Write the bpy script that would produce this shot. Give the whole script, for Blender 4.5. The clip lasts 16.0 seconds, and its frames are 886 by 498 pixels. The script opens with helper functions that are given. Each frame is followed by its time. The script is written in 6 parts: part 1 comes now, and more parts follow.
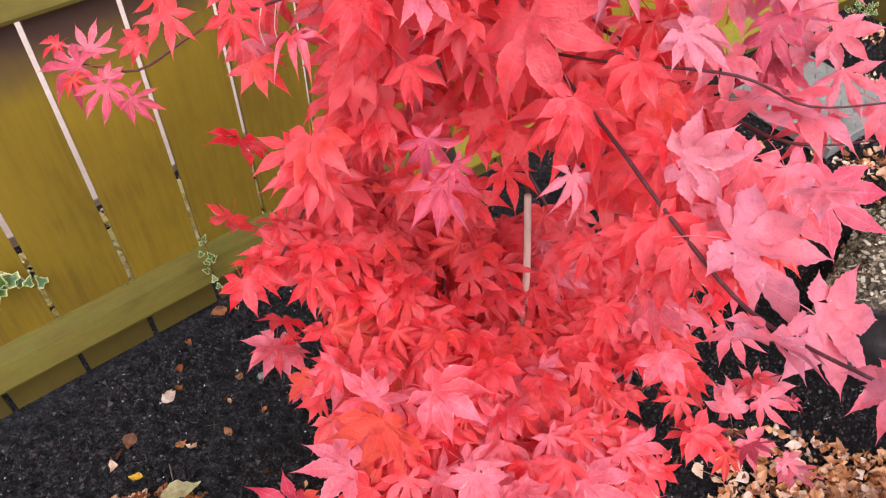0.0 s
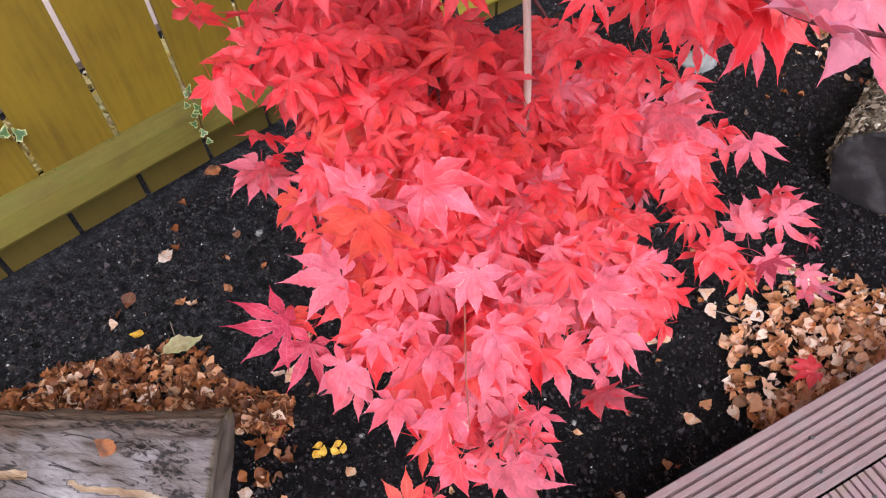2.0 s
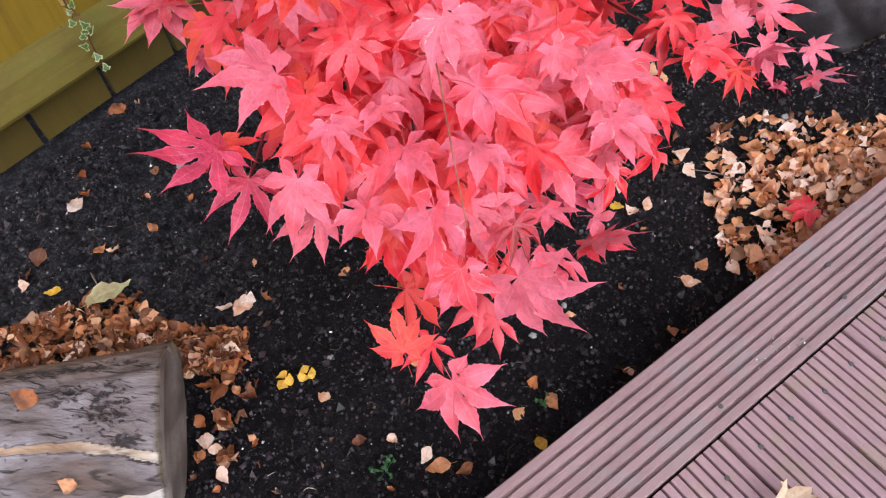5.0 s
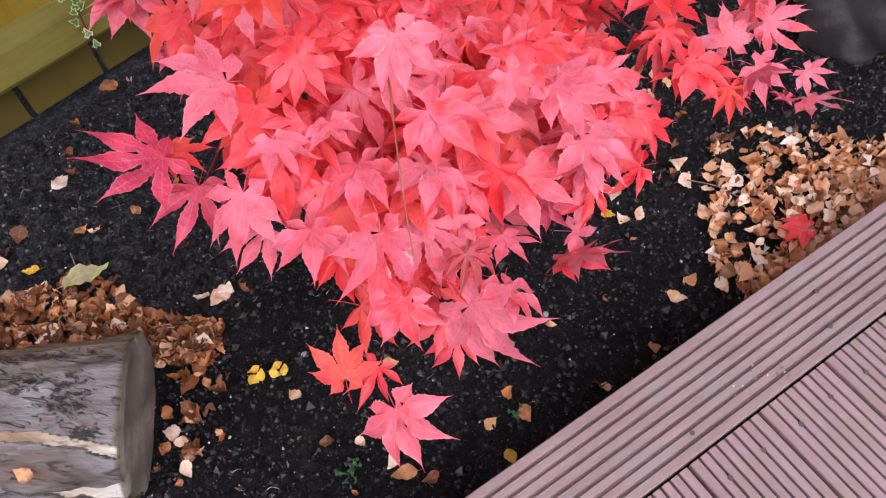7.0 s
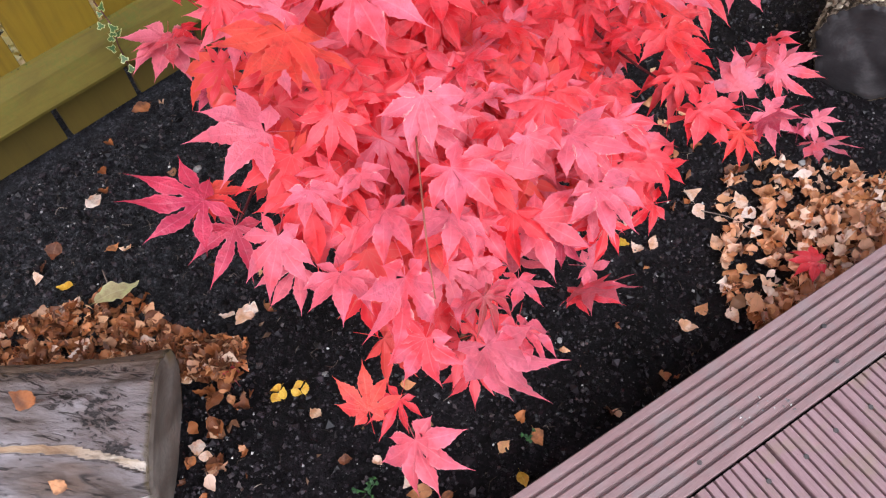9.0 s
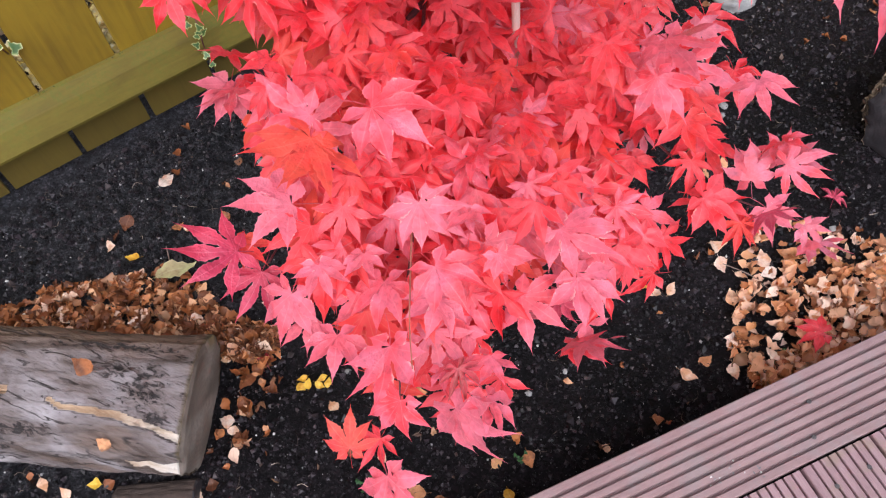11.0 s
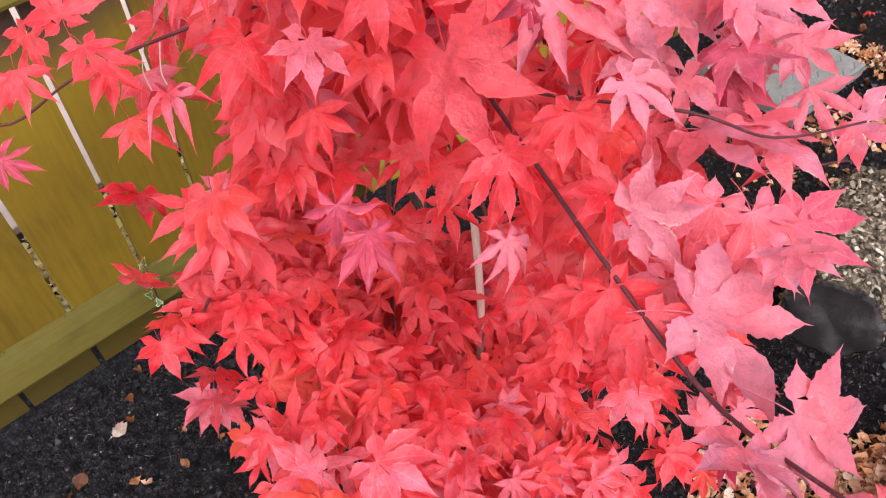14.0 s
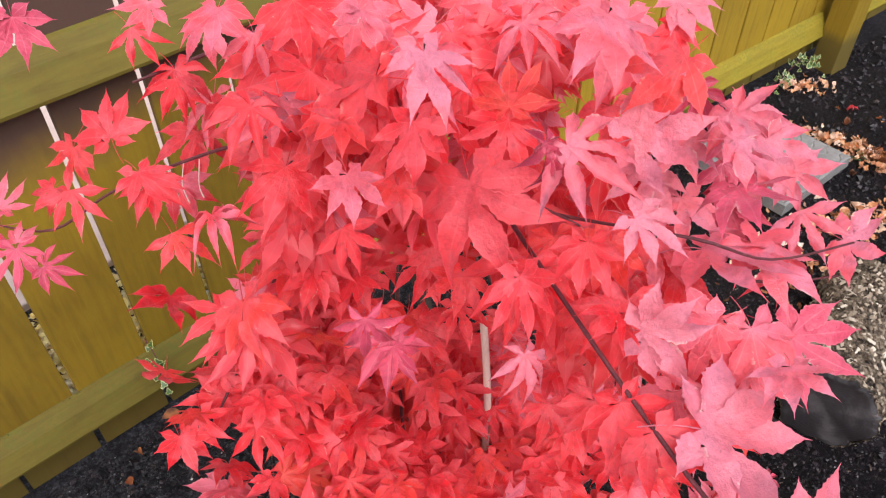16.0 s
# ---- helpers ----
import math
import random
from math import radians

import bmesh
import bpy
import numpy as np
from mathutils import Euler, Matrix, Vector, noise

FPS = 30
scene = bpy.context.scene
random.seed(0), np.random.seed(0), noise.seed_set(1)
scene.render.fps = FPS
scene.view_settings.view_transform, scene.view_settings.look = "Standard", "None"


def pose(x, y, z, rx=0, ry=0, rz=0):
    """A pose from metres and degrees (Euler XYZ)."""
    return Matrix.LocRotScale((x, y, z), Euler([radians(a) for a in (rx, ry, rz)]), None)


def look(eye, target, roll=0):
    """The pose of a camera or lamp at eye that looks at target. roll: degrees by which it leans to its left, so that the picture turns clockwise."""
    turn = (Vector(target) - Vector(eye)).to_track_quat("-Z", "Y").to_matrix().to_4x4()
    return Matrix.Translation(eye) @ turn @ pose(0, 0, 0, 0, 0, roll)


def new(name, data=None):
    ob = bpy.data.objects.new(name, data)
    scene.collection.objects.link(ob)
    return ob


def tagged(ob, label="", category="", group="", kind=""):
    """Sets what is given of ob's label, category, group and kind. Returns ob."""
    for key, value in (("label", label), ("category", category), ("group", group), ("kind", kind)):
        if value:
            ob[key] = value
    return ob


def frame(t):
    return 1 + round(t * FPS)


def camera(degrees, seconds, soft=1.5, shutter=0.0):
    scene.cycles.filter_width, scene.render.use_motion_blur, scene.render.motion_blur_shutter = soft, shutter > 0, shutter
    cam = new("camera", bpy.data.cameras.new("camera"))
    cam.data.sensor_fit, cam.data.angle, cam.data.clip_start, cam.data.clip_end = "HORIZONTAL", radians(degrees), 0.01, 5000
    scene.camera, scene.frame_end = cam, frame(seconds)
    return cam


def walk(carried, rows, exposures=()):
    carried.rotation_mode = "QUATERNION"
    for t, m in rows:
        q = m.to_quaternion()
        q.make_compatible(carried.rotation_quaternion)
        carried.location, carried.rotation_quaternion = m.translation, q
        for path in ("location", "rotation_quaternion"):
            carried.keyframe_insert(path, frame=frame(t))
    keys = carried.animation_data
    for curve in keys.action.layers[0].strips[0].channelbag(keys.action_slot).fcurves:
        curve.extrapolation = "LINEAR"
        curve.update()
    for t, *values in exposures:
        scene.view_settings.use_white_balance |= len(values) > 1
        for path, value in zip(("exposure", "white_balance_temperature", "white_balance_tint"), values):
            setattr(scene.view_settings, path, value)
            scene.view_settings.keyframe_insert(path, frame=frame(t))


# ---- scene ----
cam = camera(59.5, 16.0, soft=1.2)
EXPOSURE = 0.80
METRES, EYE, TILT, LEAN, TURN = 1.15, 1.623, -47.0, 0.0, 0.0
ROWS = [
    (0.0, 0.0, 0.0, 0.0, 0.0, 0.0, -0.0),
    (0.5, 0.0117, 0.0205, -0.0181, 0.92, -2.63, -0.49),
    (1.0, 0.0127, 0.0457, -0.0393, 1.13, -5.45, -0.52),
    (1.5, 0.0212, 0.0632, -0.0623, 1.24, -7.21, 0.45),
    (2.0, 0.016, 0.0648, -0.1055, 0.64, -7.58, 1.92),
    (2.5, -0.0298, 0.1007, -0.1837, -2.96, -4.47, 7.07),
    (3.0, -0.0675, 0.1128, -0.236, -5.51, -4.97, 10.01),
    (3.5, -0.0656, 0.1263, -0.2785, -6.85, -5.64, 11.58),
    (4.0, -0.0561, 0.1536, -0.2975, -6.52, -7.01, 11.44),
    (6.5, 0.0143, 0.2288, -0.2747, -3.25, -9.38, 7.06),
    (7.0, 0.0242, 0.2244, -0.2724, -3.47, -9.9, 6.86),
    (7.5, 0.024, 0.2134, -0.2669, -3.21, -9.75, 6.72),
    (8.0, 0.0186, 0.203, -0.2602, -3.52, -9.2, 6.56),
    (8.5, 0.0144, 0.1952, -0.2517, -3.2, -8.84, 6.59),
    (11.0, 0.0985, 0.1129, -0.1239, 4.33, -11.72, -0.37),
    (11.5, 0.0996, 0.0672, -0.0808, 3.83, -9.57, -1.05),
    (12.0, 0.0942, 0.0699, -0.0396, 2.06, -8.24, 0.28),
    (12.5, 0.079, 0.0819, -0.0001, 1.13, -6.92, 1.13),
    (13.0, 0.064, 0.0837, 0.024, 0.22, -5.62, 2.25),
    (13.5, 0.0517, 0.087, 0.049, -0.56, -4.2, 2.98),
    (14.0, 0.0397, 0.0839, 0.0736, -1.94, -2.5, 3.68),
    (14.5, 0.0295, 0.0772, 0.086, -2.96, -1.24, 3.84),
    (15.0, 0.0232, 0.0666, 0.0948, -3.18, 0.26, 3.18),
    (15.5, 0.0228, 0.0591, 0.1008, -2.79, 1.52, 3.25),
    (16.0, 0.0195, 0.0463, 0.1047, -2.48, 2.76, 3.02),
]
walk(cam, [(t, pose(0, 0, EYE, TILT, LEAN, TURN) @ pose(METRES * x, METRES * y, METRES * z, 90 + pitch, roll, yaw)) for t, x, y, z, yaw, pitch, roll in ROWS],
     exposures=[(0.0, EXPOSURE + 0.03, 6250, 13), (1.5, EXPOSURE + 0.10, 6000, 13), (3.0, EXPOSURE + 0.06, 5850, 13), (8.7, EXPOSURE + 0.05, 5850, 13), (11.5, EXPOSURE + 0.11, 5950, 13), (13.0, EXPOSURE + 0.05, 6200, 13), (16.0, EXPOSURE, 6250, 13)])

# ---- light: an overcast autumn day ----
world = bpy.data.worlds.new("overcast_sky")
scene.world = world
world.use_nodes = True
wn = world.node_tree.nodes
wl = world.node_tree.links
sky = wn.new("ShaderNodeTexSky")
sky.sky_type = "NISHITA"
sky.sun_disc = False
sky.sun_elevation = radians(52)
sky.sun_rotation = radians(200)
sky.air_density, sky.dust_density = 1.0, 4.0
grey = wn.new("ShaderNodeHueSaturation")
grey.inputs["Saturation"].default_value = 0.42
wl.new(sky.outputs[0], grey.inputs["Color"])
wl.new(grey.outputs[0], wn["Background"].inputs["Color"])
wn["Background"].inputs["Strength"].default_value = 0.108
sun = new("sun", bpy.data.lights.new("sun", "SUN"))
sun.data.energy, sun.data.angle, sun.data.color = 1.5, radians(45), (1.0, 0.985, 0.96)
sun.matrix_world = look((2.9, -2.1, 5.2), (0.0, 0.8, 0.0))


# ---- materials ----
def mat(name):
    m = bpy.data.materials.new(name)
    m.use_nodes = True
    n, l = m.node_tree.nodes, m.node_tree.links
    return m, n, l, n["Principled BSDF"]


def ramp(n, l, source, stops):
    r = n.new("ShaderNodeValToRGB")
    e = r.color_ramp.elements
    while len(e) < len(stops):
        e.new(0.5)
    for el, (p, c) in zip(e, stops):
        el.position, el.color = p, (*c, 1)
    l.new(source, r.inputs[0])
    return r.outputs[0]


def coords(n, l, stretch=(1, 1, 1), world_space=False):
    mp = n.new("ShaderNodeMapping")
    mp.inputs["Scale"].default_value = stretch
    if world_space:
        l.new(n.new("ShaderNodeNewGeometry").outputs["Position"], mp.inputs[0])
    else:
        l.new(n.new("ShaderNodeTexCoord").outputs["Object"], mp.inputs[0])
    return mp.outputs[0]


def noisy(n, l, vec, scale, detail=6.0, rough=0.6, distort=0.0):
    t = n.new("ShaderNodeTexNoise")
    t.inputs["Scale"].default_value, t.inputs["Detail"].default_value = scale, detail
    t.inputs["Roughness"].default_value, t.inputs["Distortion"].default_value = rough, distort
    l.new(vec, t.inputs["Vector"])
    return t.outputs["Fac"]


def mix(n, l, fac, a, b, kind="MIX"):
    x = n.new("ShaderNodeMix")
    x.data_type, x.blend_type = "RGBA", kind
    for sock, v in ((x.inputs[0], fac), (x.inputs[6], a), (x.inputs[7], b)):
        if hasattr(v, "is_output"):
            l.new(v, sock)
        elif isinstance(v, tuple):
            sock.default_value = (*v, 1)
        else:
            sock.default_value = v
    return x.outputs[2]


def maths(n, l, op, a, b=0.0):
    x = n.new("ShaderNodeMath")
    x.operation = op
    for sock, v in zip(x.inputs, (a, b)):
        if hasattr(v, "is_output"):
            l.new(v, sock)
        else:
            sock.default_value = v
    return x.outputs[0]


def relief(n, l, p, height, depth, strength=1.0):
    b = n.new("ShaderNodeBump")
    b.inputs["Strength"].default_value, b.inputs["Distance"].default_value = strength, depth
    l.new(height, b.inputs["Height"])
    l.new(b.outputs[0], p.inputs["Normal"])


def surface(name, stops, scale, rough=(0.6, 0.9), depth=0.002, stretch=(1, 1, 1), fine=8.0, world_space=False, vary=0.0, stain=None):
    """A plain weathered surface: coarse stains, fine grain and relief."""
    m, n, l, p = mat(name)
    v = coords(n, l, stretch, world_space)
    big, small = noisy(n, l, v, scale, 5), noisy(n, l, v, scale * fine, 8, 0.7)
    both = mix(n, l, 0.5, big, small)
    c = ramp(n, l, both, stops)
    if stain:
        blot = noisy(n, l, coords(n, l, world_space=True), 22, 4, 0.6, 0.4)
        c = mix(n, l, ramp(n, l, blot, [(0.50, (0, 0, 0)), (0.64, (0.55,) * 3)]), c, stain)
        speck = noisy(n, l, coords(n, l, world_space=True), 130, 3, 0.6)
        c = mix(n, l, ramp(n, l, speck, [(0.68, (0, 0, 0)), (0.76, (0.6,) * 3)]), c, (0.08, 0.055, 0.05))
    if vary:
        c = mix(n, l, 1.0, c, ramp(n, l, n.new("ShaderNodeObjectInfo").outputs["Random"], [(0, (1 - vary,) * 3), (1, (1 + vary,) * 3)]), "MULTIPLY")
    l.new(c, p.inputs["Base Color"])
    l.new(ramp(n, l, small, [(0.3, (rough[0],) * 3), (0.7, (rough[1],) * 3)]), p.inputs["Roughness"])
    relief(n, l, p, small, depth)
    return m


def chance(n, l):
    """A random number for each loose piece, whether an object or an island of a mesh."""
    return maths(n, l, "FRACT", maths(n, l, "ADD", n.new("ShaderNodeObjectInfo").outputs["Random"], n.new("ShaderNodeNewGeometry").outputs["Random Per Island"]))


def foliage(name, stops, through_light=0.25, rough=0.42, rib=(1.0, 0.45, 0.4), blotch=(0.35, 0.1, 0.12), patches=1.6, dust=0.0, shine=0.55, scorch=None):
    """Thin leaf: colour by leaf, blotches, paler ribs, some light through it."""
    m, n, l, p = mat(name)
    v = coords(n, l)
    r = chance(n, l)
    c = ramp(n, l, r, stops)
    shift = n.new("ShaderNodeVectorMath")
    shift.operation = "MULTIPLY_ADD"
    l.new(v, shift.inputs[0])
    shift.inputs[1].default_value = (1, 1, 1)
    l.new(maths(n, l, "MULTIPLY", r, 37.0), shift.inputs[2])
    v = shift.outputs[0]
    patch = noisy(n, l, v, patches, 2, 0.5, 0.4)
    big = noisy(n, l, v, patches * 4.5, 4, 0.65)
    c = mix(n, l, ramp(n, l, patch, [(0.42, (0, 0, 0)), (0.66, (0.85, 0.85, 0.85))]), c, blotch)
    c = mix(n, l, 0.8, c, ramp(n, l, big, [(0.30, (0.72, 0.62, 0.66)), (0.52, (1, 1, 1))]), "MULTIPLY")
    at = n.new("ShaderNodeAttribute")
    at.attribute_name = "rib"
    line = ramp(n, l, at.outputs["Fac"], [(0.0, (0.34, 0.34, 0.34)), (0.10, (0, 0, 0)), (0.8, (0, 0, 0)), (1.0, (0.30, 0.30, 0.30))])
    c = mix(n, l, line, c, rib)
    if scorch:  # dry, bleached rims and tips here and there
        lighter = maths(n, l, "MULTIPLY", at.outputs["Fac"], ramp(n, l, noisy(n, l, v, 2.6, 4, 0.65, 0.3), [(0.53, (0, 0, 0)), (0.63, (1, 1, 1))]))
        c = mix(n, l, ramp(n, l, lighter, [(0.72, (0, 0, 0)), (1.0, (0.75, 0.75, 0.75))]), c, scorch)
    l.new(c, p.inputs["Base Color"])
    p.inputs["Roughness"].default_value = rough
    p.inputs["Sheen Weight"].default_value, p.inputs["Sheen Roughness"].default_value = dust, 0.4
    p.inputs["Specular IOR Level"].default_value = shine
    fine = noisy(n, l, v, 14, 4)
    relief(n, l, p, mix(n, l, 0.35, big, fine), 0.035, 0.25)
    tr = n.new("ShaderNodeBsdfTranslucent")
    l.new(c, tr.inputs["Color"])
    ms = n.new("ShaderNodeMixShader")
    ms.inputs[0].default_value = through_light
    l.new(p.outputs[0], ms.inputs[1])
    l.new(tr.outputs[0], ms.inputs[2])
    l.new(ms.outputs[0], n["Material Output"].inputs["Surface"])
    return m


scarlet = foliage("scarlet_leaf", [(0.0, (0.84, 0.022, 0.036)), (0.35, (0.92, 0.035, 0.049)), (0.7, (0.93, 0.056, 0.076)), (1.0, (0.93, 0.066, 0.052))], 0.38, 0.34, rib=(0.92, 0.20, 0.22), blotch=(0.93, 0.125, 0.155), dust=0.03, scorch=(0.90, 0.42, 0.36))
# pink and rose hold both leaf colour and the sky's sheen
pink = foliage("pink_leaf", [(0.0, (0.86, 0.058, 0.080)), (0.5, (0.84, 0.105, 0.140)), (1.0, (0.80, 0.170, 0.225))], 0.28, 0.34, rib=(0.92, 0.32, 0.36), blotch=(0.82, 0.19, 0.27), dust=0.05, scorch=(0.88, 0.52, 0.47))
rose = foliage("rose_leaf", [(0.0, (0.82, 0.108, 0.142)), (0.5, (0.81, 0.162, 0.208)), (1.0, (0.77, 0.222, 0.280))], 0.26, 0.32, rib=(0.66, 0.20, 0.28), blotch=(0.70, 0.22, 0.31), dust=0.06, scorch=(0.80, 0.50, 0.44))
orange = foliage("orange_leaf", [(0.0, (0.88, 0.072, 0.056)), (1.0, (0.89, 0.112, 0.070))], 0.36, 0.46, rib=(0.90, 0.26, 0.18), blotch=(0.86, 0.05, 0.06), dust=0.03)
mauve = foliage("mauve_leaf", [(0.0, (0.58, 0.040, 0.085)), (1.0, (0.76, 0.100, 0.175))], 0.18, 0.40, rib=(0.80, 0.27, 0.33), blotch=(0.50, 0.045, 0.10), dust=0.08, scorch=(0.80, 0.42, 0.42))
litter_brown = foliage("brown_litter", [(0.0, (0.09, 0.026, 0.008)), (0.35, (0.26, 0.076, 0.018)), (0.68, (0.52, 0.18, 0.050)), (0.86, (0.68, 0.30, 0.12)), (1.0, (0.78, 0.48, 0.28))], 0.08, 0.6, rib=(0.3, 0.14, 0.07), blotch=(0.10, 0.035, 0.015))
litter_tan = foliage("tan_litter", [(0.0, (0.26, 0.085, 0.025)), (0.13, (0.56, 0.22, 0.070)), (0.28, (0.90, 0.45, 0.22)), (0.46, (0.96, 0.62, 0.41)), (0.76, (0.97, 0.82, 0.71)), (1.0, (0.80, 0.40, 0.12))], 0.26, 0.45, rib=(0.6, 0.34, 0.17), blotch=(0.80, 0.38, 0.18))
litter_yellow = foliage("yellow_litter", [(0.0, (0.75, 0.45, 0.03)), (1.0, (0.80, 0.52, 0.05))], 0.15, 0.5, rib=(0.8, 0.6, 0.2), blotch=(0.65, 0.30, 0.02))
litter_pale = foliage("pale_yellow_litter", [(0.0, (0.86, 0.68, 0.16)), (0.5, (0.90, 0.82, 0.40)), (1.0, (0.90, 0.88, 0.72))], 0.15, 0.5, rib=(0.9, 0.8, 0.5), blotch=(0.75, 0.55, 0.15))
withered = foliage("withered_leaf", [(0.0, (0.58, 0.055, 0.075)), (0.5, (0.68, 0.11, 0.15)), (1.0, (0.70, 0.22, 0.22))], 0.2, 0.45, rib=(0.72, 0.40, 0.38), blotch=(0.42, 0.10, 0.09))
litter_green = foliage("pale_green_litter", [(0.0, (0.45, 0.45, 0.20)), (1.0, (0.52, 0.48, 0.24))], 0.15, 0.5, rib=(0.6, 0.55, 0.35), blotch=(0.40, 0.32, 0.16))
litter_cream = foliage("cream_litter", [(0.0, (0.86, 0.70, 0.50)), (1.0, (0.92, 0.80, 0.62))], 0.2, 0.5, rib=(0.7, 0.5, 0.3), blotch=(0.74, 0.52, 0.32))
weed_green = foliage("weed_green", [(0.0, (0.03, 0.10, 0.03)), (1.0, (0.06, 0.17, 0.04))], 0.2, 0.5, rib=(0.1, 0.25, 0.08), blotch=(0.02, 0.06, 0.02))


def ivy_leaf_material():
    m, n, l, p = mat("variegated_ivy")
    at = n.new("ShaderNodeAttribute")
    at.attribute_name = "rim"
    e = maths(n, l, "ADD", at.outputs["Fac"], maths(n, l, "MULTIPLY", noisy(n, l, coords(n, l), 120, 2), 0.5))
    l.new(ramp(n, l, e, [(0.62, (0.05, 0.11, 0.025)), (0.86, (0.16, 0.23, 0.06)), (1.05, (0.62, 0.60, 0.28))]), p.inputs["Base Color"])
    p.inputs["Roughness"].default_value = 0.4
    return m


ivy_mat = ivy_leaf_material()


def soil_material():
    m, n, l, p = mat("dark_soil")
    v = coords(n, l, world_space=True)
    big, mid, fine = noisy(n, l, v, 3, 4), noisy(n, l, v, 45, 6, 0.7), noisy(n, l, v, 420, 4, 0.7)
    c = ramp(n, l, mix(n, l, 0.45, big, mid), [(0.38, (0.0040, 0.0030, 0.0037)), (0.52, (0.0140, 0.0106, 0.0128)), (0.70, (0.050, 0.039, 0.045))])
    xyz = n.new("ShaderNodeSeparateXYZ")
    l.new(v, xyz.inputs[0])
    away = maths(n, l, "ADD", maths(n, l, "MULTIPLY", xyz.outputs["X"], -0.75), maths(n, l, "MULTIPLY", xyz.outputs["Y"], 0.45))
    lighter = ramp(n, l, maths(n, l, "ADD", away, maths(n, l, "MULTIPLY", big, 0.35)), [(0.64, (0, 0, 0)), (0.97, (1, 1, 1))])
    c = mix(n, l, lighter, c, ramp(n, l, mid, [(0.38, (0.010, 0.0102, 0.0122)), (0.5, (0.034, 0.0345, 0.0395)), (0.68, (0.105, 0.106, 0.116))]))  # stronger light beside the fence, put into a paler soil colour
    cell = n.new("ShaderNodeTexVoronoi")
    cell.inputs["Scale"].default_value = 210
    l.new(v, cell.inputs["Vector"])
    tone = n.new("ShaderNodeSeparateColor")
    l.new(cell.outputs["Color"], tone.inputs[0])
    c = mix(n, l, 1.0, c, ramp(n, l, tone.outputs[0], [(0.0, (0.40, 0.39, 0.40)), (0.55, (0.9, 0.9, 0.9)), (0.85, (1.4, 1.35, 1.35)), (1.0, (2.2, 2.0, 2.0))]), "MULTIPLY")
    vo = n.new("ShaderNodeTexVoronoi")
    vo.inputs["Scale"].default_value = 130
    l.new(v, vo.inputs["Vector"])
    keep = maths(n, l, "LESS_THAN", vo.outputs["Distance"], 0.16)
    few = maths(n, l, "GREATER_THAN", noisy(n, l, v, 60, 2), 0.6)
    c = mix(n, l, maths(n, l, "MULTIPLY", keep, few), c, (0.26, 0.24, 0.23))
    l.new(c, p.inputs["Base Color"])
    l.new(ramp(n, l, mid, [(0.3, (0.38,) * 3), (0.7, (0.85,) * 3)]), p.inputs["Roughness"])
    relief(n, l, p, mix(n, l, 0.45, mid, fine), 0.035)
    p.inputs["Specular IOR Level"].default_value = 0.22
    return m


soil_mat = soil_material()


def clod_material():
    m, n, l, p = mat("soil_crumbs")
    l.new(ramp(n, l, chance(n, l), [(0.0, (0.0025, 0.0020, 0.0019)), (0.6, (0.0178, 0.0136, 0.0164)), (0.92, (0.043, 0.0335, 0.0385)), (1.0, (0.075, 0.058, 0.056))]), p.inputs["Base Color"])
    p.inputs["Roughness"].default_value = 0.42
    p.inputs["Specular IOR Level"].default_value = 0.30
    return m


clod_mat = clod_material()


def grit_material():
    m, n, l, p = mat("pale_grit")
    l.new(ramp(n, l, chance(n, l), [(0.0, (0.09, 0.085, 0.085)), (0.55, (0.22, 0.21, 0.21)), (0.85, (0.42, 0.40, 0.38)), (1.0, (0.72, 0.70, 0.66))]), p.inputs["Base Color"])
    p.inputs["Roughness"].default_value = 0.75
    return m


grit_mat = grit_material()


def loose_material(name, stops, rough):
    m, n, l, p = mat(name)
    l.new(ramp(n, l, chance(n, l), stops), p.inputs["Base Color"])
    p.inputs["Roughness"].default_value = rough
    return m


scrap_mat = loose_material("dry_stalks", [(0.0, (0.035, 0.022, 0.015)), (0.5, (0.10, 0.07, 0.05)), (0.85, (0.22, 0.17, 0.13)), (1.0, (0.42, 0.34, 0.27))], 0.7)
flake_mat = loose_material("bark_flakes", [(0.0, (0.05, 0.033, 0.022)), (0.3, (0.19, 0.14, 0.095)), (0.7, (0.40, 0.32, 0.235)), (1.0, (0.62, 0.54, 0.43))], 0.85)
chip_mat = loose_material("bark_chips", [(0.0, (0.006, 0.0045, 0.0045)), (0.45, (0.014, 0.011, 0.011)), (0.75, (0.040, 0.034, 0.036)), (0.90, (0.055, 0.029, 0.019)), (1.0, (0.15, 0.08, 0.04))], 0.55)


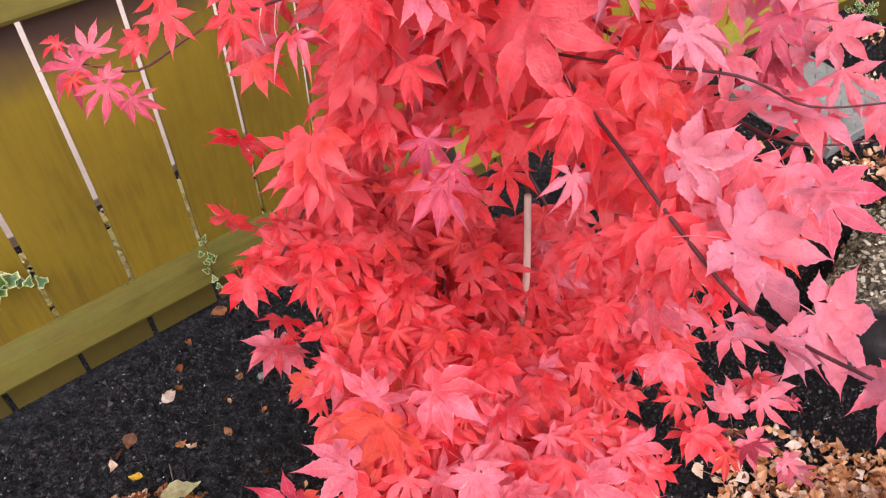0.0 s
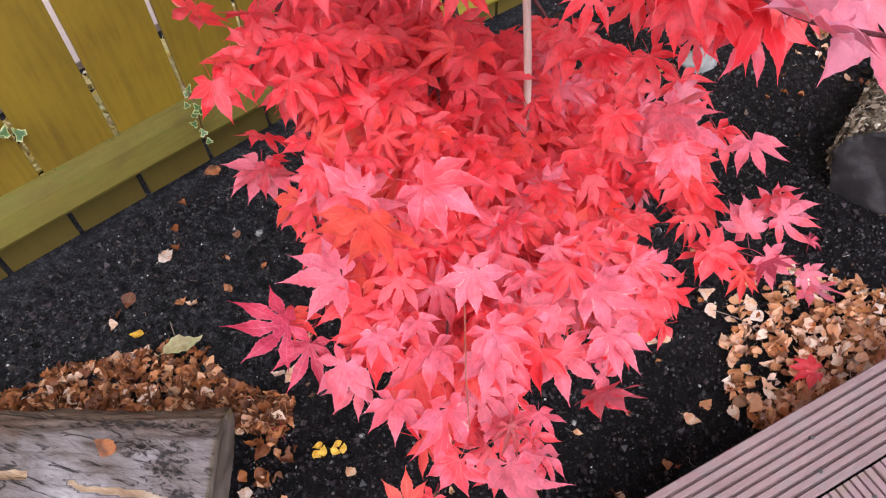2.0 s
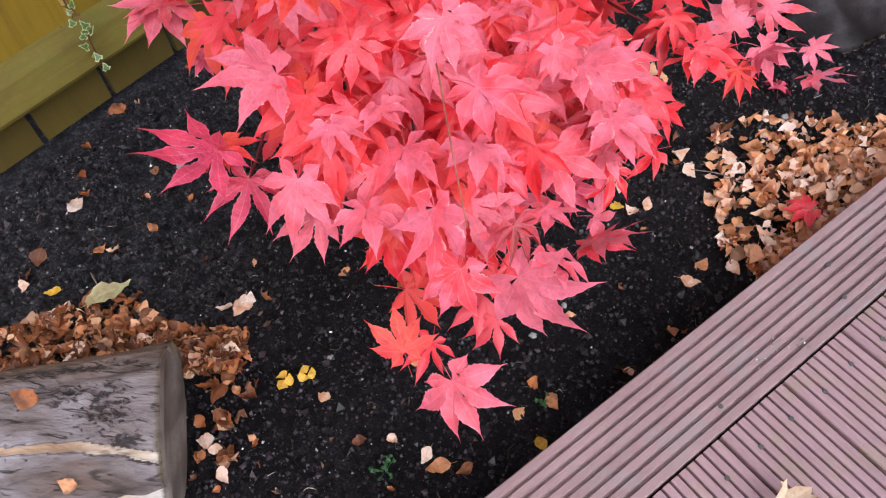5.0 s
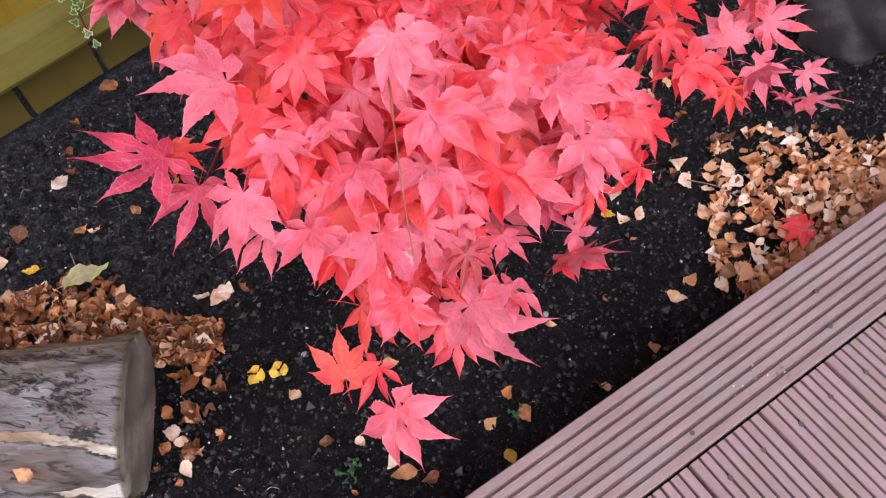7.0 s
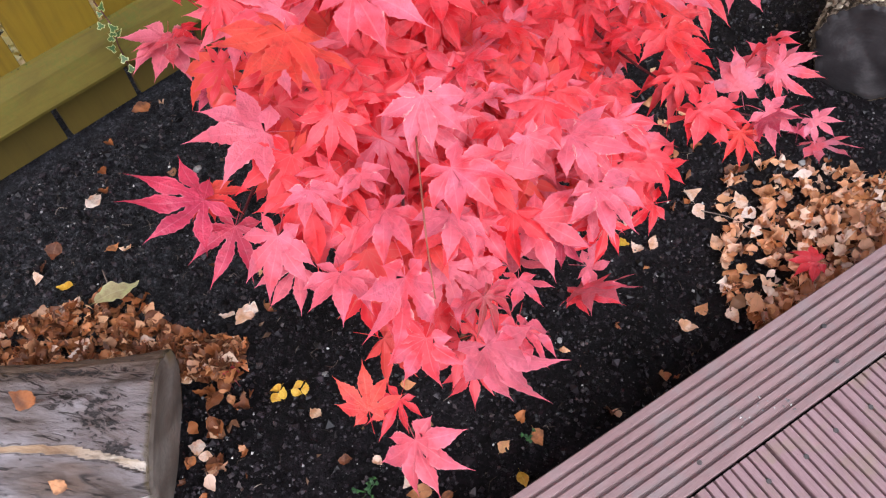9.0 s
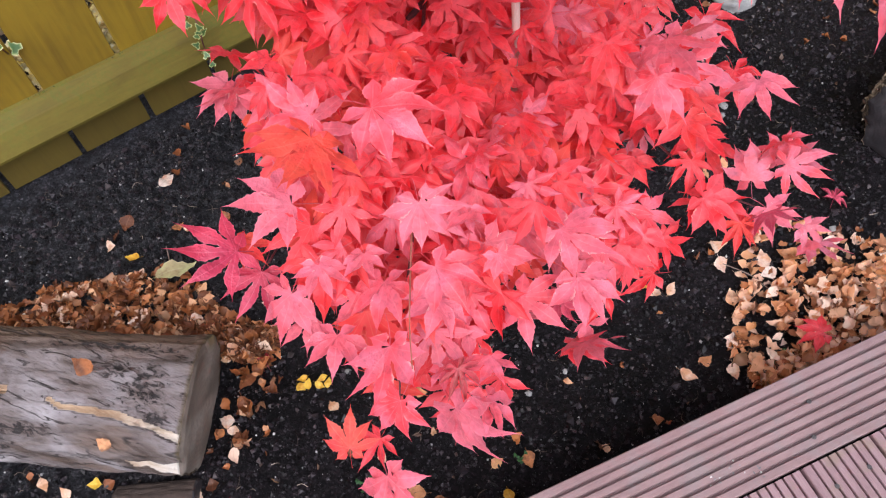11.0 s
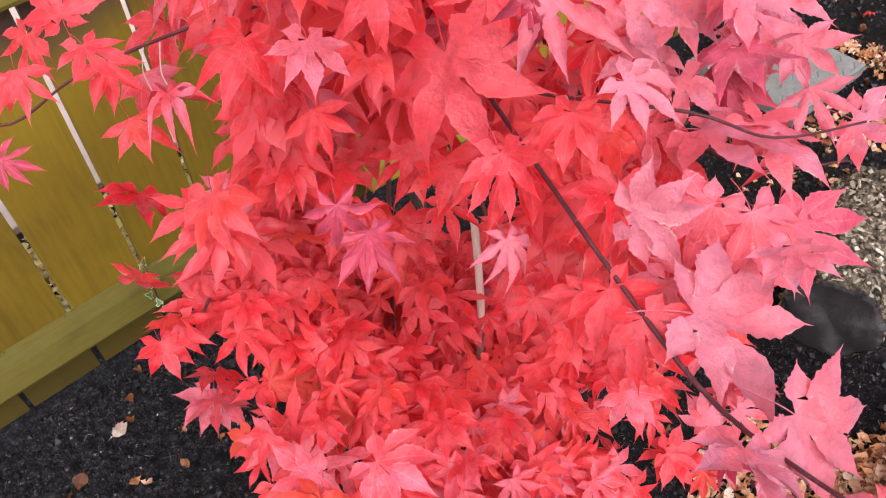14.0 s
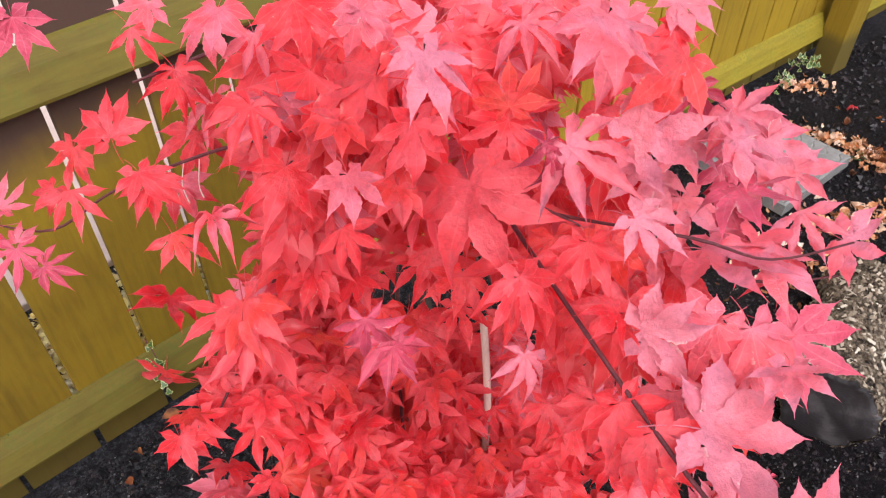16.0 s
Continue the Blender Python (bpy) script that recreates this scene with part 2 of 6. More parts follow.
def fence_material(name, tint=1.0):
    """Treated softwood gone olive with algae, bare purplish wood high up, moss towards the ledges; shade below the
    rails is put into the colour.
    """
    m, n, l, p = mat(name)
    v = coords(n, l, (9, 9, 0.8))
    w = coords(n, l, world_space=True)
    grain, blot, fine = noisy(n, l, v, 7, 6, 0.65, 0.6), noisy(n, l, w, 3.2, 4), noisy(n, l, w, 60, 5)
    c = ramp(n, l, mix(n, l, 0.45, blot, grain), [(0.3, (0.152, 0.090, 0.004)), (0.5, (0.232, 0.146, 0.006)), (0.7, (0.284, 0.188, 0.008))])
    c = mix(n, l, ramp(n, l, fine, [(0.55, (0, 0, 0)), (0.8, (0.35,) * 3)]), c, (0.155, 0.128, 0.014))
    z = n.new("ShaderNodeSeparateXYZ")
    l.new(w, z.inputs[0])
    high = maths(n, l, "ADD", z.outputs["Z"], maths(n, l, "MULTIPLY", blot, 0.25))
    # purplish bare wood, with shade below the upper rail put into its colour
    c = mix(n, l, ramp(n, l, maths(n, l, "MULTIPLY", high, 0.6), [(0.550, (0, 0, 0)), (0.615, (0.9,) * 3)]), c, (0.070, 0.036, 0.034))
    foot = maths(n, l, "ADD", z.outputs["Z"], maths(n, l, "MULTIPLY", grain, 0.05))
    c = mix(n, l, ramp(n, l, foot, [(0.155, (0.75,) * 3), (0.20, (0, 0, 0))]), c, (0.075, 0.056, 0.012))  # shade under the low rail, put into the colour of the boards' feet
    c = mix(n, l, 1.0, c, ramp(n, l, n.new("ShaderNodeObjectInfo").outputs["Random"], [(0, (0.88 * tint,) * 3), (1, (1.1 * tint,) * 3)]), "MULTIPLY")
    l.new(c, p.inputs["Base Color"])
    p.inputs["Roughness"].default_value = 0.72
    relief(n, l, p, grain, 0.0015, 0.5)
    return m


def rail_material(name, tint=1.0):
    m, n, l, p = mat(name)
    v = coords(n, l, (1.2, 9, 9))
    w = coords(n, l, world_space=True)
    grain, blot, fine = noisy(n, l, v, 7, 6, 0.65, 0.6), noisy(n, l, w, 9, 5, 0.65), noisy(n, l, w, 110, 5)
    c = ramp(n, l, mix(n, l, 0.5, blot, grain), [(0.3, (0.105 * tint, 0.077 * tint, 0.007)), (0.5, (0.156 * tint, 0.117 * tint, 0.010)), (0.72, (0.205 * tint, 0.156 * tint, 0.016))])
    at = n.new("ShaderNodeAttribute")
    at.attribute_name = "ledge"
    moss = maths(n, l, "MULTIPLY", at.outputs["Fac"], ramp(n, l, mix(n, l, 0.4, blot, fine), [(0.48, (0, 0, 0)), (0.62, (0.6, 0.6, 0.6))]))
    c = mix(n, l, moss, c, (0.080, 0.115, 0.010))
    l.new(c, p.inputs["Base Color"])
    p.inputs["Roughness"].default_value = 0.75
    relief(n, l, p, mix(n, l, 0.5, grain, fine), 0.002, 0.5)
    return m


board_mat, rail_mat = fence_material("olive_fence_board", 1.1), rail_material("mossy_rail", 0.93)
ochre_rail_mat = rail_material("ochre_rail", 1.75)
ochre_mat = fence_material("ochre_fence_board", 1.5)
post_mat = fence_material("olive_fence_post", 1.15)
deck_mat = surface("brown_composite_deck", [(0.3, (0.20, 0.113, 0.118)), (0.5, (0.29, 0.178, 0.184)), (0.72, (0.38, 0.255, 0.262))], 9, (0.5, 0.8), 0.0006, (1, 6, 6), 9, vary=0.08, stain=(0.25, 0.185, 0.125))
border_mat = surface("weathered_border_board", [(0.3, (0.172, 0.100, 0.098)), (0.5, (0.265, 0.168, 0.164)), (0.75, (0.37, 0.252, 0.246))], 7, (0.5, 0.8), 0.0006, (1, 6, 6), 9, stain=(0.24, 0.195, 0.190))
screw_mat = surface("dull_screw", [(0.3, (0.03, 0.025, 0.025)), (0.7, (0.09, 0.08, 0.075))], 300, (0.4, 0.7), 0.0004)
# near-black, for the sheet added under the deck boards
void_mat = surface("near_black_backing", [(0.3, (0.004, 0.003, 0.003)), (0.7, (0.012, 0.01, 0.01))], 12)
paving_mat = surface("pale_render", [(0.3, (0.50, 0.38, 0.33)), (0.7, (0.66, 0.54, 0.48))], 4, depth=0.002)
bark_twig = surface("dark_red_bark", [(0.3, (0.060, 0.010, 0.014)), (0.54, (0.115, 0.022, 0.028)), (0.74, (0.27, 0.10, 0.10))], 60, (0.32, 0.6), 0.0008)
bark_trunk = surface("brown_maple_bark", [(0.3, (0.022, 0.014, 0.011)), (0.55, (0.06, 0.038, 0.028)), (0.8, (0.13, 0.095, 0.07))], 28, (0.7, 0.95), 0.002, (3, 3, 0.6))
cane_mat = surface("pale_bamboo", [(0.3, (0.58, 0.42, 0.33)), (0.55, (0.76, 0.62, 0.54)), (0.75, (0.86, 0.76, 0.70))], 18, (0.45, 0.7), 0.0006, (3, 3, 0.5))
tan_twig_mat = surface("orange_brown_twig", [(0.3, (0.20, 0.045, 0.025)), (0.55, (0.36, 0.10, 0.055)), (0.75, (0.50, 0.20, 0.12))], 70, (0.4, 0.6), 0.0004)
dead_twig_mat = surface("dead_twig", [(0.3, (0.13, 0.085, 0.065)), (0.55, (0.27, 0.20, 0.165)), (0.75, (0.42, 0.34, 0.29))], 90, (0.7, 0.9), 0.0005)
slab_mat = surface("grey_concrete", [(0.3, (0.15, 0.143, 0.138)), (0.55, (0.235, 0.228, 0.22)), (0.75, (0.33, 0.32, 0.305))], 14, depth=0.0015)


def log_bark():
    """Grey weathered bark, split along the log, with pale bared wood in long streaks."""
    m, n, l, p = mat("weathered_log_bark")
    raw = n.new("ShaderNodeTexCoord").outputs["Object"]
    side = n.new("ShaderNodeSeparateXYZ")
    l.new(raw, side.inputs[0])
    twist = n.new("ShaderNodeVectorRotate")
    twist.rotation_type = "X_AXIS"
    l.new(raw, twist.inputs["Vector"])
    l.new(maths(n, l, "MULTIPLY", side.outputs["X"], -2.3), twist.inputs["Angle"])

    def along(x, y):
        """Coordinates drawn out along the log's spiral grain."""
        q = n.new("ShaderNodeVectorMath")
        q.operation = "MULTIPLY"
        q.inputs[1].default_value = (x, y, y)
        l.new(twist.outputs[0], q.inputs[0])
        return q.outputs[0]

    long, fine = noisy(n, l, along(2.2, 9), 2.6, 7, 0.68, 0.7), noisy(n, l, along(5, 16), 12, 7, 0.75, 0.5)
    plate, soft = noisy(n, l, along(1.4, 3.2), 5.0, 4, 0.58, 0.6), noisy(n, l, along(1.2, 2.0), 3.6, 3, 0.5, 0.5)
    c = ramp(n, l, plate, [(0.34, (0.085, 0.056, 0.044)), (0.44, (0.168, 0.130, 0.119)), (0.55, (0.240, 0.203, 0.201)), (0.70, (0.36, 0.320, 0.324))])
    c = mix(n, l, 1.0, c, ramp(n, l, mix(n, l, 0.6, long, fine), [(0.38, (0.62, 0.57, 0.55)), (0.48, (0.98, 0.98, 0.98)), (0.60, (1.16, 1.16, 1.16))]), "MULTIPLY")
    c = mix(n, l, ramp(n, l, maths(n, l, "ADD", side.outputs["Y"], maths(n, l, "MULTIPLY", plate, 0.12)), [(0.092, (0, 0, 0)), (0.140, (0.88, 0.88, 0.88))]), c, (0.185, 0.115, 0.075))  # bark still on, on the far side
    c = mix(n, l, ramp(n, l, soft, [(0.50, (0, 0, 0)), (0.60, (0.75,) * 3)]), c, (0.165, 0.102, 0.072))
    deep = None
    for sc, thick, (sx, sy), gate in ((2.0, 0.013, (0.7, 5), 0.43), (4.2, 0.018, (0.8, 6), 0.50), (7.5, 0.022, (1.0, 7), 0.53)):  # long drying cracks, each broken off here and there
        ck = maths(n, l, "ABSOLUTE", maths(n, l, "SUBTRACT", noisy(n, l, along(sx, sy), sc, 3, 0.5, 0.2), 0.5))
        here = ramp(n, l, noisy(n, l, along(1.6, 4), sc * 1.4, 2, 0.5), [(gate, (0, 0, 0)), (gate + 0.05, (1, 1, 1))])
        hit = maths(n, l, "MULTIPLY", ramp(n, l, ck, [(0.0, (0.95,) * 3), (thick * 0.5, (0.75,) * 3), (thick, (0, 0, 0))]), here)
        deep = hit if deep is None else maths(n, l, "MAXIMUM", deep, hit)
    c = mix(n, l, deep, c, (0.028, 0.018, 0.016))
    dots = noisy(n, l, along(5, 9), 13, 6, 0.70, 0.5)
    kn = n.new("ShaderNodeAttribute")
    kn.attribute_name = "knot"
    c = mix(n, l, maths(n, l, "MULTIPLY", kn.outputs["Fac"], 0.55), c, (0.13, 0.088, 0.075))
    pit = ramp(n, l, maths(n, l, "ADD", dots, maths(n, l, "MULTIPLY", kn.outputs["Fac"], 0.17)), [(0.645, (0, 0, 0)), (0.69, (0.92,) * 3)])
    c = mix(n, l, pit, c, (0.020, 0.014, 0.013))
    at = n.new("ShaderNodeAttribute")
    at.attribute_name = "bare"
    c = mix(n, l, ramp(n, l, at.outputs["Fac"], [(0.0, (0, 0, 0)), (0.12, (0.85,) * 3), (0.35, (0, 0, 0))]), c, (0.050, 0.030, 0.022))  # dark torn edges of the bark
    wood = ramp(n, l, long, [(0.34, (0.26, 0.150, 0.080)), (0.5, (0.46, 0.31, 0.19)), (0.66, (0.62, 0.48, 0.34))])
    fresh = ramp(n, l, maths(n, l, "MULTIPLY", maths(n, l, "ADD", side.outputs["X"], 0.13), 8.0), [(0.0, (0, 0, 0)), (0.9, (0.9,) * 3)])
    wood = mix(n, l, fresh, wood, ramp(n, l, long, [(0.36, (0.50, 0.38, 0.27)), (0.52, (0.76, 0.69, 0.62))]))
    c = mix(n, l, ramp(n, l, at.outputs["Fac"], [(0.30, (0, 0, 0)), (0.50, (1, 1, 1))]), c, wood)
    lip = maths(n, l, "ADD", maths(n, l, "MULTIPLY", maths(n, l, "SUBTRACT", side.outputs["X"], maths(n, l, "MULTIPLY", side.outputs["Z"], 0.13)), 34.0), maths(n, l, "MULTIPLY", plate, 1.1))
    c = mix(n, l, ramp(n, l, lip, [(0.26, (0, 0, 0)), (0.48, (0.8,) * 3)]), c, (0.085, 0.058, 0.022))  # damp, algae-stained lip at the saw cut
    l.new(c, p.inputs["Base Color"])
    l.new(ramp(n, l, fine, [(0.3, (0.45,) * 3), (0.7, (0.85,) * 3)]), p.inputs["Roughness"])
    high = maths(n, l, "SUBTRACT", mix(n, l, 0.35, long, fine), maths(n, l, "MULTIPLY", maths(n, l, "MAXIMUM", deep, pit), 0.35))
    relief(n, l, p, high, 0.013)
    return m


def cut_wood(name, stops, wet):
    m, n, l, p = mat(name)
    at = n.new("ShaderNodeAttribute")
    at.attribute_name = "radius"
    v = coords(n, l)
    blot = noisy(n, l, v, 14, 6, 0.65)
    rings = maths(n, l, "SINE", maths(n, l, "ADD", maths(n, l, "MULTIPLY", at.outputs["Fac"], 75.0), maths(n, l, "MULTIPLY", blot, 9.0)))
    c = ramp(n, l, mix(n, l, 0.010, blot, rings), stops)
    if wet > 0.4:  # algae creeping in from the rim, and pale scuffs
        rim = maths(n, l, "MULTIPLY", at.outputs["Fac"], ramp(n, l, noisy(n, l, v, 9, 3, 0.5), [(0.42, (0, 0, 0)), (0.60, (1, 1, 1))]))
        c = mix(n, l, ramp(n, l, rim, [(0.70, (0, 0, 0)), (0.98, (0.7, 0.7, 0.7))]), c, (0.22, 0.15, 0.035))
        c = mix(n, l, ramp(n, l, noisy(n, l, v, 34, 5, 0.7), [(0.58, (0, 0, 0)), (0.70, (0.5, 0.5, 0.5))]), c, (0.09, 0.07, 0.055))
    l.new(c, p.inputs["Base Color"])
    l.new(ramp(n, l, blot, [(0.35, (wet,) * 3), (0.65, (min(1, wet + 0.4),) * 3)]), p.inputs["Roughness"])
    relief(n, l, p, mix(n, l, 0.03, blot, rings), 0.006, 0.5)
    return m


log_bark_mat = log_bark()
log_cut_mat = cut_wood("brown_cut_end", [(0.30, (0.105, 0.078, 0.060)), (0.5, (0.215, 0.172, 0.138)), (0.70, (0.33, 0.275, 0.23))], 0.55)
wet_cut_mat = cut_wood("black_wet_cut_end", [(0.25, (0.014, 0.012, 0.013)), (0.5, (0.038, 0.034, 0.036)), (0.75, (0.105, 0.097, 0.098))], 0.28)
flaky_mat = surface("pale_flaky_bark", [(0.40, (0.012, 0.008, 0.005)), (0.47, (0.10, 0.068, 0.042)), (0.55, (0.27, 0.205, 0.140)), (0.66, (0.50, 0.42, 0.32))], 36, (0.8, 0.95), 0.016, (1, 1, 1), 3.5)


# ---- makers ----
def mesh_of(name, verts, faces, material, smooth=False, **attributes):
    me = bpy.data.meshes.new(name)
    me.from_pydata([tuple(v) for v in verts], [], faces)
    me.materials.append(material)
    for key, values in attributes.items():
        at = me.attributes.new(key, "FLOAT", "POINT")
        at.data.foreach_set("value", [float(v) for v in values])
    if smooth:
        me.polygons.foreach_set("use_smooth", [True] * len(me.polygons))
    me.update()
    return me


def thing(name, label, category, group="", kind="", at=None):
    ob = tagged(new(name), label, category, group, kind)
    ob.empty_display_size = 0.05
    if at is not None:
        ob.matrix_basis = at
    return ob


def part(name, mesh, parent, m=None, label="", kind=""):
    ob = new(name, mesh)
    ob.parent = parent
    if m is not None:
        ob.matrix_basis = m
    return tagged(ob, label, kind=kind)


def single(name, mesh, label, category, group="", kind="", m=None):
    ob = tagged(new(name, mesh), label, category, group, kind)
    if m is not None:
        ob.matrix_basis = m
    return ob


class Heap:
    """Many small loose pieces gathered into one mesh."""

    def __init__(self):
        self.v, self.f, self.extra = [], [], []

    def add(self, verts, faces, m, extra=None):
        k = len(self.v)
        self.v += [m @ Vector(v) for v in verts]
        self.f += [tuple(i + k for i in f) for f in faces]
        self.extra += list(extra) if extra is not None else [1.0] * len(verts)


def tube(path, radii, sides=7, wobble=0.0):
    """Tapered tube along a smooth path, closed at both ends."""
    path = [Vector(p) for p in path]
    fine, rr = [], []
    for i in range(len(path) - 1):
        a, b, c, d = path[max(i - 1, 0)], path[i], path[i + 1], path[min(i + 2, len(path) - 1)]
        for k in range(5):
            t = k / 5
            fine.append(0.5 * (2 * b + (c - a) * t + (2 * a - 5 * b + 4 * c - d) * t * t + (3 * b - a - 3 * c + d) * t ** 3))
            rr.append(radii[i] + (radii[i + 1] - radii[i]) * t)
    fine.append(path[-1])
    rr.append(radii[-1])
    verts, faces = [], []
    for i, p in enumerate(fine):
        ax = (fine[min(i + 1, len(fine) - 1)] - fine[max(i - 1, 0)]).normalized()
        side = ax.orthogonal().normalized() if abs(ax.z) > 0.9 else ax.cross(Vector((0, 0, 1))).normalized()
        up = side.cross(ax)
        for k in range(sides):
            a = 2 * math.pi * k / sides
            r = rr[i] * (1 + wobble * noise.noise(Vector((p.x * 40 + k, p.y * 40, p.z * 40))))
            verts.append(p + r * (math.cos(a) * side + math.sin(a) * up))
    for i in range(len(fine) - 1):
        for k in range(sides):
            j = (k + 1) % sides
            faces.append((i * sides + k, i * sides + j, (i + 1) * sides + j, (i + 1) * sides + k))
    faces += [tuple(range(sides))[::-1], tuple(range((len(fine) - 1) * sides, len(fine) * sides))]
    return verts, faces


def box(sx, sy, sz, bevel=0.003):
    """Bevelled box with its middle at the origin."""
    bm = bmesh.new()
    bmesh.ops.create_cube(bm, size=1)
    bmesh.ops.scale(bm, vec=(sx, sy, sz), verts=bm.verts)
    bmesh.ops.bevel(bm, geom=bm.edges[:], offset=bevel, segments=2, affect="EDGES", profile=0.6)
    v = [x.co.copy() for x in bm.verts]
    bm.verts.index_update()
    f = [tuple(x.index for x in y.verts) for y in bm.faces]
    bm.free()
    return v, f


# ---- ground ----
def rise(x, y):
    """The soil's height: gentle swells, and finer unevenness in the bed."""
    near = math.exp(-((x - 0.2) ** 2 + (y - 1.0) ** 2) / 6)
    z = 0.018 * noise.noise(Vector((x * 2.2, y * 2.2, 0.3))) + near * 0.010 * noise.noise(Vector((x * 13, y * 13, 1.7)))
    return z + near * 0.005 * noise.noise(Vector((x * 45, y * 45, 4.1)))


def spaced(lo, hi, step, far):
    inner = list(np.arange(lo, hi, step))
    out, d = [], step
    while d < far:
        d *= 1.5
        out.append(d)
    return [lo - o for o in out[::-1]] + inner + [hi + o for o in out]


xs, ys = spaced(-1.3, 2.2, 0.0125, 260), spaced(0.1, 3.0, 0.0125, 260)
gv = [(x, y, rise(x, y) if abs(x) < 6 and abs(y) < 8 else 0.0) for y in ys for x in xs]
w_ = len(xs)
gf = [(j * w_ + i, j * w_ + i + 1, (j + 1) * w_ + i + 1, (j + 1) * w_ + i) for j in range(len(ys) - 1) for i in range(w_ - 1)]
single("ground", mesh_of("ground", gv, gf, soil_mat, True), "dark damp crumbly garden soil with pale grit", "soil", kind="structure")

# the deck's edge: a point on it, its run and the way into the deck
EDGE, RUN, INTO = Vector((0.2836, 0.3489, 0)), Vector((0.8926, 0.4509, 0)), Vector((0.4509, -0.8926, 0))


def on_bed(x, y):
    """Whether a place lies on the open soil, clear of the deck and the fence."""
    return (Vector((x, y, 0)) - EDGE).dot(INTO) < -0.01 and -0.6313 * x + 0.7755 * y < 1.36 and (y - 2.53) - 0.667 * (x - 1.223) < -0.02


rng = random.Random(7)
OCTA = [(1, 0, 0), (-1, 0, 0), (0, 1, 0), (0, -1, 0), (0, 0, 1), (0, 0, -1)]
OCTF = [(0, 2, 4), (2, 1, 4), (1, 3, 4), (3, 0, 4), (2, 0, 5), (1, 2, 5), (3, 1, 5), (0, 3, 5)]


def crumbs(count, small, large, reach, power=3.0, fence_bias=0.0):
    h = Heap()
    while count:
        x, y = rng.uniform(-1.2, 2.1), rng.uniform(0.1, 3.0)
        if not on_bed(x, y) or math.hypot(x - 0.1, y - 0.6) > reach * rng.random() ** 0.5 + 0.6:
            continue
        if fence_bias and -0.75 * x + 0.45 * y < 0.80 and rng.random() < fence_bias:  # most of it lies on the soil beside the fence
            continue
        r = small + (large - small) * rng.random() ** power
        v = [Vector(p) * r * rng.uniform(0.6, 1.3) for p in OCTA]
        h.add(v, OCTF, Matrix.Translation((x, y, rise(x, y) + 0.25 * r)) @ pose(0, 0, 0, rng.uniform(0, 360), rng.uniform(0, 360), rng.uniform(0, 360)))
        count -= 1
    return h


h = crumbs(46000, 0.0010, 0.0060, 1.7, 2.2)
clods = crumbs(2600, 0.0045, 0.0115, 1.7, 2.6)
h.f += [tuple(i + len(h.v) for i in f) for f in clods.f]
h.v += clods.v
for i in range(5200):  # coarser earth round the slab
    x, y = rng.uniform(1.1, 2.3), rng.uniform(1.5, 3.0)
    if on_bed(x, y):
        r = 0.002 + 0.012 * rng.random() ** 3
        h.add([Vector(p) * r * rng.uniform(0.6, 1.3) for p in OCTA], OCTF, Matrix.Translation((x, y, rise(x, y) + 0.25 * r)) @ pose(0, 0, 0, rng.uniform(0, 360), rng.uniform(0, 360), 0))
single("soil_crumbs", mesh_of("soil_crumbs", h.v, h.f, clod_mat), "loose black crumbs and clods of earth over the bed", "soil", kind="stuff")
h = crumbs(3200, 0.0007, 0.0040, 1.8, 4.0, 0.6)
single("pale_grit", mesh_of("pale_grit", h.v, h.f, grit_mat), "pale specks of grit and small pebbles in the soil", "gravel", kind="stuff")

h = Heap()
for i in range(900):
    x, y = rng.uniform(-1.0, 1.3), rng.uniform(0.15, 1.7)
    if not on_bed(x, y):
        continue
    a, ln = rng.uniform(0, 6.3), rng.uniform(0.006, 0.034) * rng.random() ** 0.5
    dx, dy, bow = math.cos(a) * ln, math.sin(a) * ln, rng.gauss(0, 0.25) * ln
    v, f = tube([(x - dx / 2, y - dy / 2, rise(x, y) + 0.003), (x - dy * bow / ln, y + dx * bow / ln, rise(x, y) + 0.004 + rng.random() * 0.004), (x + dx / 2, y + dy / 2, rise(x, y) + 0.003)], (0.0005, 0.0006, 0.0003), 3)
    h.add(v, f, Matrix.Identity(4))
single("plant_scraps", mesh_of("plant_scraps", h.v, h.f, scrap_mat), "fine dry fibres and bits of stalk strewn over the soil", "plant debris", kind="stuff")
h = Heap()
for i in range(2200):
    x, y = rng.uniform(-1.0, 1.6), rng.uniform(0.15, 2.2)
    if not on_bed(x, y):
        continue
    k = 0.0025 + 0.0075 * rng.random() ** 2.2
    slim = rng.uniform(0.35, 0.9)
    v = [(q[0] * k * rng.uniform(0.5, 1.4) + 0.3 * k * rng.uniform(-1, 1), q[1] * k * slim * rng.uniform(0.5, 1.3) + 0.3 * k * rng.uniform(-1, 1), q[2] * k * 0.35 + 0.2 * k * rng.uniform(-1, 1)) for q in OCTA]
    h.add(v, OCTF, Matrix.Translation((x, y, rise(x, y) + 0.003)) @ pose(0, 0, 0, rng.gauss(0, 35), rng.gauss(0, 35), rng.uniform(0, 360)))
single("bark_chips", mesh_of("bark_chips", h.v, h.f, chip_mat), "small dark bark chips and leaf crumbs on the soil", "mulch", kind="stuff")

# ---- fence ----
LEFT, U1 = Vector((-0.862, 1.072, 0)), Vector((0.7755, 0.6313, 0))
RIGHT, U2 = Vector((1.223, 2.530, 0)), Vector((0.832, 0.555, 0))


